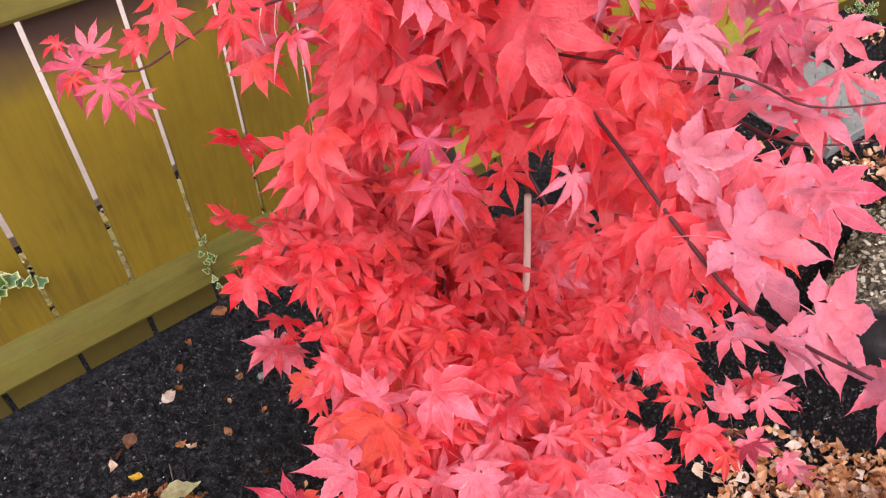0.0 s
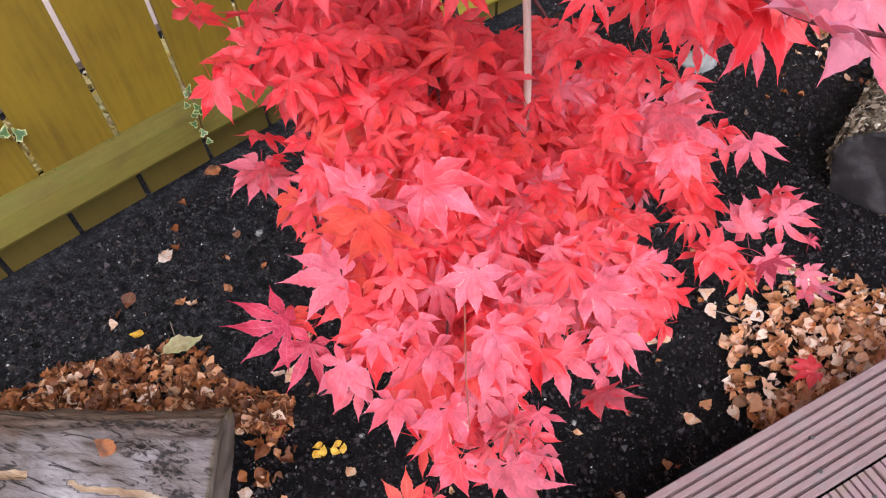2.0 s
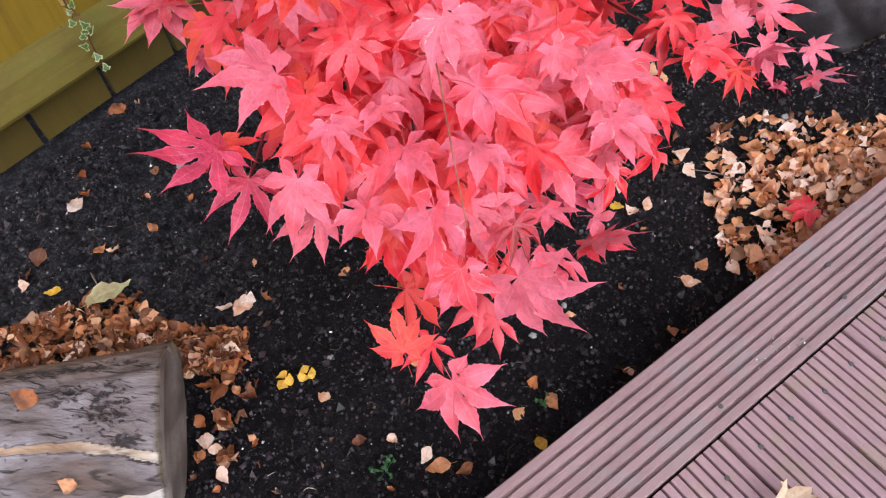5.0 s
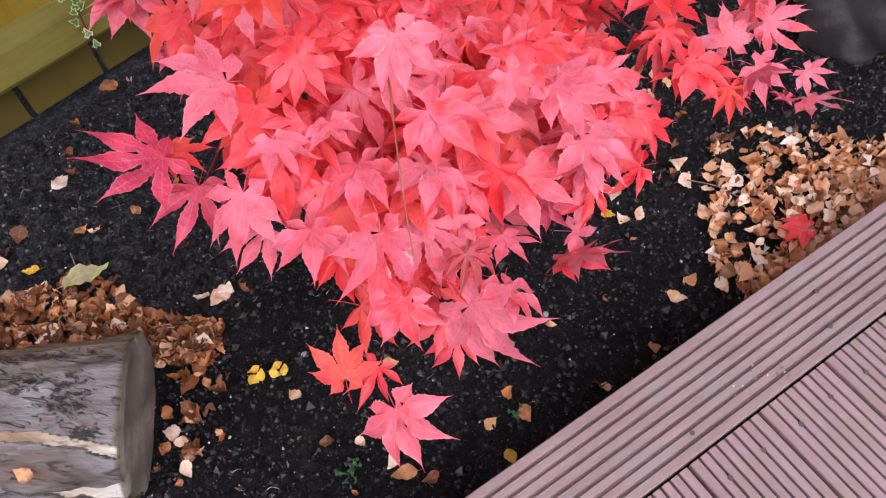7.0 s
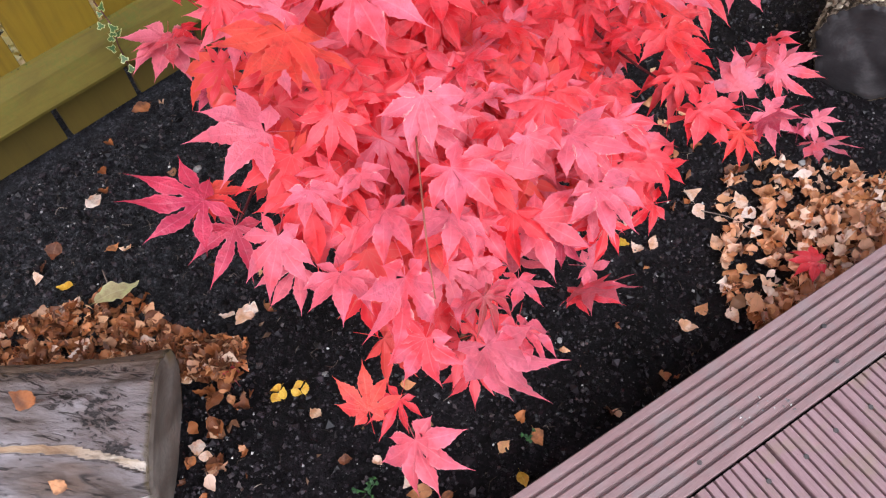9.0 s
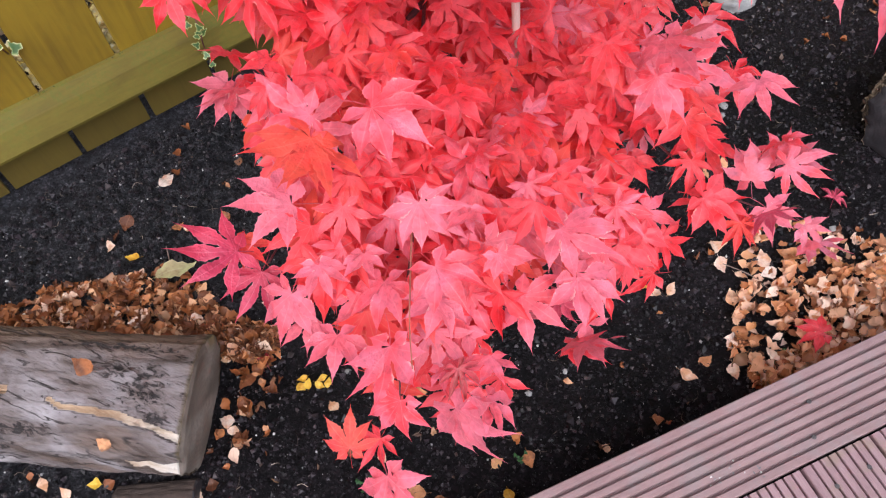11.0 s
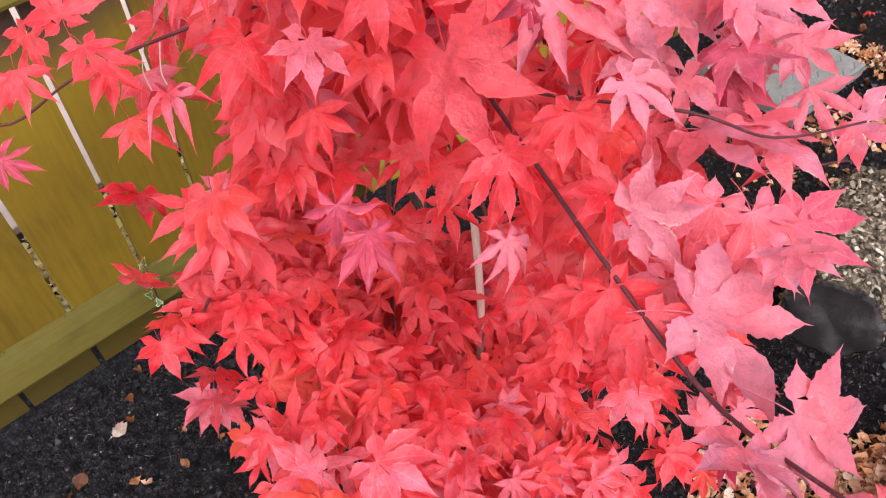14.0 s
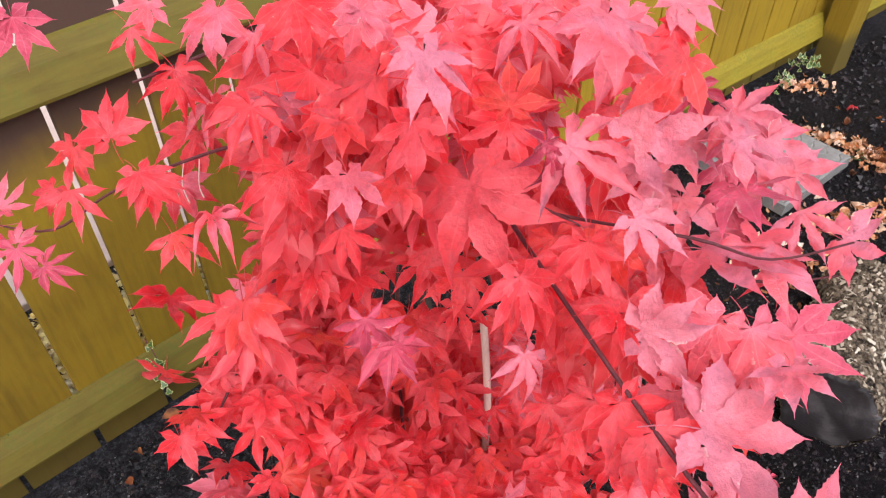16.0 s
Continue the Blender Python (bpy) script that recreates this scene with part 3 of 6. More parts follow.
def rail_mesh(length, high, material, deep=0.046):
    """Weathered rail whose face slopes out from the boards to a lip; the upper slope carries the moss."""
    prof = [(0.021, 0.5), (0.012, 0.47), (-0.006, 0.16), (0.0195 - deep, -0.40), (0.021 - deep, -0.48), (0.026 - deep, -0.5), (0.021, -0.5)]
    moss = [1.0, 1.0, 0.8, 0.30, 0.1, 0.0, 0.0]
    cols = 60
    verts, ledge, k = [], [], len(prof)
    for i in range(cols + 1):
        x = (i / cols - 0.5) * length
        for (y, z), q in zip(prof, moss):
            verts.append((x, y + 0.0012 * noise.noise(Vector((x * 6, z * 3, 1))), z * high + 0.002 * noise.noise(Vector((x * 3, z, 5)))))
            ledge.append(q)
    faces = [(i * k + j, (i + 1) * k + j, (i + 1) * k + (j + 1) % k, i * k + (j + 1) % k) for i in range(cols) for j in range(k)]
    faces += [tuple(range(k)), tuple(range(cols * k, cols * k + k))[::-1]]
    return mesh_of("rail", verts, faces, material, ledge=ledge)


def board_mesh(width, high, material):
    v, f = box(width, 0.018, high, 0.002)
    return mesh_of("board", v, f, material)


def fence(origin, along, lo, hi, first, pitch, gap, rails, high, top, posts, label, wood, bar):
    """A run of upright boards with rails on the near side; parts in the fence's own axes, x along the run."""
    turn = math.atan2(along.y, along.x)
    base = thing("fence", label, "fence", at=Matrix.Translation(origin) @ Matrix.Rotation(turn, 4, "Z"))
    bm = board_mesh(pitch - gap, top - 0.035, wood)
    s = first
    while s - pitch > lo:
        s -= pitch
    while s < hi:
        part("board", bm, base, pose(s + pitch / 2, 0.009 + rng.uniform(0, 0.003), 0.035 + (top - 0.035) / 2, 0, rng.uniform(-0.25, 0.25), 0))
        s += pitch
    rm = rail_mesh(hi - lo, high, bar)
    for z in rails:
        part("rail", rm, base, pose((lo + hi) / 2, -0.0215, z - high / 2), "mossy fence rail")
    for s in posts:
        v, f = box(0.110, 0.095, top + 0.1, 0.005)
        part("post", mesh_of("post", v, f, post_mat), base, pose(s, -0.085, (top + 0.1) / 2 - 0.02, 0, 0, 0), "square timber fence post")
    return base


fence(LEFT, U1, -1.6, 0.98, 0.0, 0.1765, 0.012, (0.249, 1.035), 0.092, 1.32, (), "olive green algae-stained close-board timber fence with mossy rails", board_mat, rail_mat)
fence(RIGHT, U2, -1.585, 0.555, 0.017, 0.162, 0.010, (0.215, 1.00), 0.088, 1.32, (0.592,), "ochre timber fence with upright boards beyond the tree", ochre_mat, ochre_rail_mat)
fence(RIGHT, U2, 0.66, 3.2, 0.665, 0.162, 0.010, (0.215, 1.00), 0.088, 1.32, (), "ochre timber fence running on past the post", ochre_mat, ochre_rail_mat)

# moss and wet scraps that gather on the rail at each gap between the boards
moss_mat = loose_material("rail_moss", [(0.0, (0.020, 0.018, 0.006)), (0.4, (0.060, 0.070, 0.010)), (0.8, (0.12, 0.13, 0.016)), (1.0, (0.19, 0.17, 0.03))], 0.9)
h = Heap()
moss_rng = random.Random(23)
for i in range(-5, 6):
    for k in range(60):
        sx, down = i * 0.1765 + moss_rng.gauss(0, 0.016), abs(moss_rng.gauss(0, 0.009))
        r = 0.0008 + 0.0024 * moss_rng.random() ** 2
        p = LEFT + U1 * sx + Vector((0.6313, -0.7755, 0)) * (0.003 + 0.55 * down) + Vector((0, 0, 0.249 - down))
        h.add([Vector(q) * r * moss_rng.uniform(0.6, 1.3) for q in OCTA], OCTF, Matrix.Translation(p) @ pose(0, 0, 0, moss_rng.uniform(0, 360), moss_rng.uniform(0, 360), 0))
single("moss", mesh_of("moss", h.v, h.f, moss_mat), "green moss and wet crumbs along the fence rail", "moss", kind="stuff")

# the neighbour's side, seen through the gaps: pale paving beyond a strip of earth, and a wall behind it
BACK = Vector((-0.6313, 0.7755, 0))
v, f = box(7.0, 2.6, 0.05, 0.006)
single("paving_neighbour", mesh_of("paving_neighbour", v, f, paving_mat), "pale paving beyond the fence", "paving", kind="structure",
       m=Matrix.Translation(LEFT - U1 * 1.6 + BACK * 1.89 + Vector((0, 0, 0.005))) @ Matrix.Rotation(math.atan2(U1.y, U1.x), 4, "Z"))
v, f = box(9.0, 0.12, 2.2, 0.01)
single("wall_neighbour", mesh_of("wall_neighbour", v, f, paving_mat), "pale rendered wall beyond the fence", "wall", kind="structure",
       m=Matrix.Translation(LEFT + BACK * 3.1 + Vector((0, 0, 1.05))) @ Matrix.Rotation(math.atan2(U1.y, U1.x), 4, "Z"))

# ---- deck ----
DECK_Z, DECK_TURN = 0.179, math.atan2(RUN.y, RUN.x)


def grooved(width, thick, length, lands, groove, depth, material, name, bottom=0.8):
    """Board with lands and grooves along its length (x), its top at z = 0, y from 0 to width."""
    prof, step = [(0.0, -thick), (0.0, -0.002), (0.0015, 0.0)], width / lands
    for i in range(1, lands):
        y = i * step
        prof += [(y - groove / 2 - 0.0008, 0.0), (y - groove / 2, -0.0009), (y - bottom * groove / 2, -depth), (y + bottom * groove / 2, -depth), (y + groove / 2, -0.0009), (y + groove / 2 + 0.0008, 0.0)]
    prof += [(width - 0.0015, 0.0), (width, -0.002), (width, -thick)]
    k = len(prof)
    verts = [(x, y, z) for x in (0.0, length) for y, z in prof]
    faces = [(i, i + k, i + k + 1, i + 1) for i in range(k - 1)] + [(0, k - 1, 2 * k - 1, k)]
    return mesh_of(name, verts, faces + [tuple(range(k)), tuple(range(k, 2 * k))[::-1]], material)


deck = thing("deck", "brown grooved composite garden deck with a border board", "decking", kind="structure", at=Matrix.Translation(EDGE + Vector((0, 0, DECK_Z))) @ Matrix.Rotation(DECK_TURN, 4, "Z"))
border = part("border_board", grooved(0.133, 0.024, 5.0, 8, 0.0056, 0.0085, border_mat, "border_board", 0.45), deck, pose(-1.8, -0.133, 0.0), "weathered ridged border board")
inner = grooved(0.1272, 0.026, 3.0, 8, 0.0036, 0.018, deck_mat, "deck_board", 0.95)
sv, sf = tube([(0, 0, -0.004), (0, 0, 0.0004)], (0.0042, 0.0040), 8)
screw = mesh_of("screw", sv, sf, screw_mat)
for i in range(-14, 23):
    s = 0.147 + 0.133 * i
    # boards run away from the edge, square to it
    board = part("deck_board", inner, deck, Matrix.Translation((s + 0.0033, -0.1375, -0.001)) @ Matrix.Rotation(radians(-90), 4, "Z"))
    if -4 < i < 8:
        for o in (0.034, 0.098):
            part("screw", screw, board, pose(0.0425 + rng.uniform(-0.003, 0.003), o - 0.0033, 0.0004))
v, f = box(5.0, 0.02, 0.15, 0.003)
for s, o in ((0.05, 0.115), (0.33, 0.112), (0.36, 0.060), (-0.16, 0.118), (0.62, 0.115), (0.90, 0.114)):
    part("screw", screw, border, pose(s + 1.8, 0.141 - o, 0.0), "rusty screw head in the border board")
part("fascia", mesh_of("fascia", v, f, deck_mat), deck, pose(0.7, -0.016, -0.100))
# unseen near-black sheet added below the boards, so the gaps between them stay dark
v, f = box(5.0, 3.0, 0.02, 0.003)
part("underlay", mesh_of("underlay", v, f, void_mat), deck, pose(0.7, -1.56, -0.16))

# ---- logs ----
def log(name, label, length, radius, m, bark, cut, bare=None, rough=0.010, stretch=(2.0, 9.0), slant=0.0, flare=0.0, knot=None):
    """Log along x from its cut end at the origin to -length, bark and cut faces as parts."""
    base = thing(name, label, "log", at=m)
    rings, sides = 160, 220
    verts, faces, bared, knots = [], [], [], []

    def rad(x, a):
        p = Vector((x * stretch[0], math.cos(a) * stretch[1] * radius, math.sin(a) * stretch[1] * radius))
        low = noise.noise(Vector((x * 1.5, math.cos(a) * 0.9, math.sin(a) * 0.9 + 3)))
        k = knot(x, math.degrees(a)) if knot else 0.0
        q = Vector((x * 38, math.cos(a) * 38 * radius, math.sin(a) * 38 * radius))
        burr = 0.006 * k ** 0.5 * noise.fractal(q, 0.7, 2.1, 4) if k > 0 else 0.0
        return radius * (0.975 + 0.09 * low + flare * math.exp(x / 0.11)) + rough * noise.fractal(p * 2.6, 0.8, 2.1, 5) + burr

    for i in range(rings + 1):
        x = -length * i / rings
        for k in range(sides):
            a = 2 * math.pi * k / sides
            r = rad(x, a)
            hit = bare(x, math.degrees(a)) if bare else 0.0
            verts.append((x + slant * r * math.sin(a) * (1 - i / rings), (r - 0.006 * hit) * math.cos(a), (r - 0.006 * hit) * math.sin(a)))
            bared.append(hit)
            knots.append(knot(x, math.degrees(a)) if knot else 0.0)
    for i in range(rings):
        for k in range(sides):
            j = (k + 1) % sides
            faces.append((i * sides + k, (i + 1) * sides + k, (i + 1) * sides + j, i * sides + j))
    part("bark", mesh_of("bark", verts, faces, bark, True, bare=bared, knot=knots), base)
    for x0, way in ((0.0, 1), (-length, -1)):
        cv, cf, rr = [], [], []
        for i in range(11):
            for k in range(sides):
                a = 2 * math.pi * k / sides
                r = rad(x0, a) * (i / 10) ** 0.8
                edge = -0.006 if i == 10 else 0.0
                cv.append((x0 + way * (0.004 * noise.noise(Vector((r * 9 * math.cos(a), r * 9 * math.sin(a), 2))) + 0.003 + edge) + (slant * r * math.sin(a) if way > 0 else 0.0), r * math.cos(a), r * math.sin(a)))
                rr.append(i / 10)
        for i in range(10):
            for k in range(sides):
                j = (k + 1) % sides
                q = (i * sides + k, (i + 1) * sides + k, (i + 1) * sides + j, i * sides + j)
                cf.append(q if way > 0 else q[::-1])
        part("cut_end", mesh_of("cut_end", cv, cf, cut, True, radius=rr), base, label="sawn end of the log")
    return base


def streaks(x, a):
    """Bared pale wood: a curved streak along the near side and a torn strip low down."""
    n_ = 6 * noise.noise(Vector((x * 9, 0.5, 2))) + 2.5 * noise.noise(Vector((x * 34, 1.5, 2)))
    first = max(0.0, 1 - abs((a - 138 - 0.7 * n_ - 128 * x - 3 * math.sin(x * 22)) / (4.2 + 10 * x + 1.2 * noise.noise(Vector((x * 25, 7, 1)))))) if -0.235 < x < -0.002 else 0.0
    second = max(0.0, 1 - abs((a - 171 - 1.6 * n_) / (9 + 70 * x))) if -0.11 < x < 0.01 else 0.0
    third = max(0.0, 1 - abs((a - 112 - n_ + 50 * (x + 0.4)) / 4)) if -0.62 < x < -0.30 else 0.0
    return min(1.0, 3.0 * max(first, second, third))


def knotty(x, a):
    """Rough dark knots: one near the sawn end, one along a split, and a seam on the far side."""
    spots = ((-0.075, 98, 0.050, 24), (-0.05, 122, 0.035, 14), (-0.13, 84, 0.04, 12), (-0.27, 138, 0.09, 10), (-0.42, 110, 0.06, 16), (-0.16, 62, 0.2, 6), (-0.36, 160, 0.10, 7))
    return max(max(0.0, 1 - ((x - cx) / rx) ** 2 - ((a - ca) / ra) ** 2) for cx, ca, rx, ra in spots)


log("log", "grey weathered log with peeling bark, lying beside the deck", 0.80, 0.125, pose(-0.418, 0.444, 0.108, 0, 2, -1.5), log_bark_mat, log_cut_mat, streaks, slant=0.13, flare=0.03, knot=knotty)
flaky_log = log("log", "thick flaky-barked log with a dark wet sawn end", 0.50, 0.114, pose(0.995, 1.115, 0.105, 0, -5, 233), flaky_mat, wet_cut_mat, None, 0.014, (12, 9))

log("branch_piece", "short dark weathered piece of branch under the grey log", 0.15, 0.034, pose(-0.425, 0.306, 0.008, 0, -3, 8), bark_trunk, wet_cut_mat, rough=0.006)

h = Heap()
flake_rng = random.Random(17)
for i in range(1500):
    x, a = flake_rng.uniform(-0.49, -0.006), radians(flake_rng.uniform(-30, 210))
    lg, wd = 0.0035 + 0.010 * flake_rng.random() ** 2, 0.002 + 0.004 * flake_rng.random()
    v = [(sx * lg * flake_rng.uniform(0.6, 1.2), sy * wd * flake_rng.uniform(0.6, 1.2), sz * 0.0007 + 0.0015 * sx * sx * flake_rng.uniform(-1, 1)) for sz in (-1, 1) for sy in (-1, 1) for sx in (-1, 1)]
    up = Matrix.Rotation(a - math.pi / 2, 4, "X") @ Matrix.Translation((0, 0, 0.114 * (0.99 + 0.05 * flake_rng.random())))
    h.add(v, [(0, 2, 3, 1), (4, 5, 7, 6), (0, 1, 5, 4), (2, 6, 7, 3), (0, 4, 6, 2), (1, 3, 7, 5)], Matrix.Translation((x, 0, 0)) @ up @ pose(0, 0, 0, flake_rng.gauss(0, 22), flake_rng.gauss(0, 22), flake_rng.gauss(0, 45)))
part("loose_bark", mesh_of("loose_bark", h.v, h.f, flake_mat), flaky_log, label="loose pale flakes of bark", kind="stuff")

# ---- stepping slab ----
sv, sf, q = [], [], 110
for j in range(q + 1):
    for i in range(q + 1):
        x, y = (i / q - 0.5) * 0.40, (j / q - 0.5) * 0.40
        g = min(abs((y + 0.010 * math.sin(x * 95) - o + 0.3) % 0.05 - 0.025) for o in (0.0,))
        sv.append((x, y, 0.022 - (0.003 if g < 0.0028 else 0) - (0.003 if max(abs(x), abs(y)) > 0.195 else 0)))
for j in range(q):
    for i in range(q):
        a = j * (q + 1) + i
        sf.append((a, a + 1, a + q + 2, a + q + 1))
rim = [j * (q + 1) + i for j, i in [(0, i) for i in range(q)] + [(j, q) for j in range(q)] + [(q, q - i) for i in range(q)] + [(q - j, 0) for j in range(q)]]
b0 = len(sv)
sv += [(sv[i][0], sv[i][1], -0.022) for i in rim]
sf += [(rim[i], b0 + i, b0 + (i + 1) % len(rim), rim[(i + 1) % len(rim)]) for i in range(len(rim))]
sf.append(tuple(range(b0, b0 + len(rim)))[::-1])
single("stepping_slab", mesh_of("stepping_slab", sv, sf, slab_mat), "square grey concrete stepping slab with wavy grooves on the soil", "paving slab", m=pose(1.272, 2.187, 0.022, 0, 0, 36))

# ---- cane ----
cp = [Vector((0.132, 0.83, -0.02)), Vector((0.131, 0.80, 0.45)), Vector((0.129, 0.78, 0.70)), Vector((0.118, 0.79, 0.885))]
cv, cf = tube(cp, (0.0062, 0.006, 0.0058, 0.0052), 10, 0.05)
cane = thing("cane", "pale bamboo cane stuck in the soil beside the maple", "garden cane")
part("stick", mesh_of("stick", cv, cf, cane_mat, True), cane)
for t in (0.25, 0.62):
    p = cp[1].lerp(cp[2], t)
    nv, nf = tube([p - Vector((0, 0, 0.003)), p, p + Vector((0, 0, 0.003))], (0.006, 0.0074, 0.006), 10)
    part("node", mesh_of("node", nv, nf, cane_mat, True), cane)


# ---- leaves ----
STATIONS = [0.30 + 0.056 * i for i in range(13)]


def palm(seed, lobes=7, narrow=1.0, curl=0.25, cup=0.12, notch=0.24):
    """Maple leaf a unit long: pointed toothed lobes round the stalk, folded along their ribs and drooping; stalk along -y."""
    r = random.Random(seed)
    angles = [0, 36, -36, 75, -75, 120, -120][:lobes]
    lens = [1.0, 0.93, 0.93, 0.75, 0.75, 0.44, 0.44][:lobes]
    lens = [x * r.uniform(0.9, 1.08) for x in lens]
    order = sorted(range(lobes), key=lambda i: -angles[i])
    verts, faces, rib = [(0, 0, 0)], [], [0.0]
    bend = [curl * r.uniform(0.2, 1.9) for _ in range(lobes)]
    sway = [r.uniform(-6, 6) for _ in range(lobes)]
    ripple = [r.uniform(0, 6) for _ in range(lobes)]
    hook = [r.uniform(-9, 9) for _ in range(lobes)]

    def spot(rad, deg, k, edge):
        a = radians(90 - deg)
        z = -bend[k] * rad * rad * 0.55 + cup * abs(edge) * (0.6 + 0.4 * rad) + 0.045 * math.sin(rad * 8 + ripple[k]) * edge + 0.03 * math.sin(rad * 6 + 2 * ripple[k])
        return (rad * math.cos(a), rad * math.sin(a), z)

    def put(p, v):
        verts.append(p)
        rib.append(v)
        return len(verts) - 1

    cuts = []
    for u in range(len(order) + 1):
        if u == 0:
            k, deg, rad = order[0], angles[order[0]] + 24, 0.13
        elif u == len(order):
            k, deg, rad = order[-1], angles[order[-1]] - 24, 0.13
        else:
            k = order[u]
            deg = (angles[order[u - 1]] + angles[k]) / 2
            rad = notch * min(lens[order[u - 1]], lens[k]) ** 0.7 * r.uniform(0.85, 1.2)
        cuts.append(put(spot(rad, -deg, k, 0.6), 1.0))
    for u, k in enumerate(order):
        d, ln = angles[k] + sway[k], lens[k]
        wide = 0.138 * narrow * (0.70 + 0.30 * lens[k]) * r.uniform(0.88, 1.12)
        mids, lefts, rights = [], [cuts[u]], [cuts[u + 1]]
        for i, s in enumerate(STATIONS):
            wf = float(np.interp(s, (0.30, 0.38, 0.48, 0.56, 0.66, 0.76, 0.86, 0.97), (0.60, 0.80, 0.97, 1.0, 0.86, 0.60, 0.31, 0.07)))
            dd = d + hook[k] * s * s
            mids.append(put(spot(ln * s, -dd, k, 0.0), 0.0))
            tooth = 1 + (0.075 if i % 2 else -0.065) * r.uniform(0.2, 1.6)
            off = math.degrees(math.atan2(wide * wf * tooth, ln * s))
            rr = math.hypot(ln * s, wide * wf * tooth)
            lefts.append(put(spot(rr, -(dd + off), k, wf), 1.0))
            rights.append(put(spot(rr, -(dd - off), k, -wf), 1.0))
        tip = put(spot(ln * 1.10, -(d + hook[k]), k, 0.0), 0.6)
        line = [0] + mids
        for i in range(len(STATIONS)):
            faces.append((line[i], line[i + 1], lefts[i + 1], lefts[i]))
            faces.append((line[i + 1], line[i], rights[i], rights[i + 1]))
        faces.append((mids[-1], tip, lefts[-1]))
        faces.append((tip, mids[-1], rights[-1]))
    k = len(verts)
    for i in range(5):
        t = i / 4
        for j in range(3):
            a = 2 * math.pi * j / 3
            put((0.008 * math.cos(a) + 0.05 * t * t, -0.50 * t, -0.004 + 0.008 * math.sin(a) - 0.14 * t * t), 0.4)
    for i in range(4):
        for j in range(3):
            faces.append((k + 3 * i + j, k + 3 * i + (j + 1) % 3, k + 3 * i + 3 + (j + 1) % 3, k + 3 * i + 3 + j))
    return verts, [tuple(reversed(f)) for f in faces], rib


SHAPES = [palm(i, 7 if i % 4 else 5, 0.86 + 0.08 * (i % 5), 0.12 + 0.20 * (i % 5), -0.09 + 0.09 * (i % 4)) for i in range(20)]
WIDE = [palm(80 + i, 7, 1.06 + 0.11 * (i % 3), 0.10 + 0.08 * (i % 4), 0.05 * (i % 3), 0.27) for i in range(9)]
CURLED = [palm(40 + i, 7, 0.8, 0.9 + 0.2 * i, 0.22) for i in range(4)]


def blades(material):
    return [mesh_of("leaf", v, f, material, True, rib=r) for v, f, r in SHAPES + CURLED + WIDE]


BLADES = {m.name: blades(m) for m in (scarlet, pink, rose, orange, mauve)}


DRY = [mesh_of("leaf", v, f, withered, True, rib=r) for v, f, r in [palm(60 + i, 7, 0.72, 1.25 + 0.2 * i, 0.42) for i in range(4)]]
fill_dry = random.Random(31)


def leaf_facing(p, normal, turn, size):
    """A leaf at p whose upper side faces along normal, its tip turned from straight downhill by turn degrees."""
    normal = normal.normalized()
    down = Vector((0, 0, -1))
    tip = (down - normal * down.dot(normal)).normalized()
    tip = Matrix.Rotation(radians(turn), 3, normal) @ tip
    across = tip.cross(normal)
    m = Matrix((across, tip, normal)).transposed().to_4x4()
    return Matrix.Translation(p) @ m @ Matrix.Diagonal((size, size, size, 1))


def leaf_pose(x, y, z, heading, dip, roll, size):
    return Matrix.Translation((x, y, z)) @ Matrix.Rotation(radians(heading - 90), 4, "Z") @ Matrix.Rotation(radians(-dip), 4, "X") @ Matrix.Rotation(radians(roll), 4, "Y") @ Matrix.Diagonal((size, size, size, 1))


# ---- the maple ----
maple = thing("japanese_maple", "small Japanese maple in full scarlet autumn leaf arching over the bed", "tree")
leaf_rng = random.Random(21)
TOPMOST = []


BROAD = range(24, 33)
FACE = Vector((0.05, -0.6, 0.8))


def hang(tone, rows, kinds=None):
    """Leaves one by one: place of the stalk's end, heading, dip, roll, length."""
    for row in rows:
        if kinds:
            kind = leaf_rng.choice(kinds)
        else:
            kind = leaf_rng.randrange(20) if leaf_rng.random() > 0.13 else 20 + leaf_rng.randrange(4)
        m = leaf_pose(*row)
        paler = rose if tone is pink and row[0] > 0.10 and row[2] > 1.15 else tone  # sheen of the sky on the upper tier's right side, put into a paler leaf tone
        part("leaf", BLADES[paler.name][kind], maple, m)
        if kinds:
            TOPMOST.append((m @ Vector((0, 0.5, 0)), row[6]))


def covers(p):
    """Whether a leaf at p would lie over one of the topmost leaves."""
    for q, s in TOPMOST:
        d = p - q
        up = d.dot(FACE)
        if up > -0.012 and (d - up * FACE).length < 0.55 * s + 0.012 and up < 0.35:
            return True
    return False


def limb(name, path, radii, material=bark_twig, sides=7, label=""):
    v, f = tube(path, radii, sides, 0.12)
    part(name, mesh_of(name, v, f, material, True), maple, label=label)


limb("twig", [(0.02, 0.46, 0.74), (0.026, 0.399, 0.785), (0.026, 0.354, 0.763), (0.026, 0.316, 0.738), (0.028, 0.285, 0.70)], (0.0012, 0.0010, 0.0009, 0.0008, 0.0007), tan_twig_mat)
limb("twig", [(0.112, 0.735, 1.151), (0.16, 0.64, 1.20), (0.25, 0.56, 1.24), (0.33, 0.57, 1.20), (0.43, 0.61, 1.175)], (0.0018, 0.0016, 0.0014, 0.0012, 0.001))
for k in range(2):
    limb("seed_string", [(-0.190 + 0.016 * k, 0.737, 1.203 + 0.004 * k), (-0.192 + 0.016 * k, 0.722, 1.188), (-0.188 + 0.015 * k, 0.716, 1.170 + 0.006 * k)], (0.0006, 0.0005, 0.0008), cane_mat, 4, "pale dry seed string")

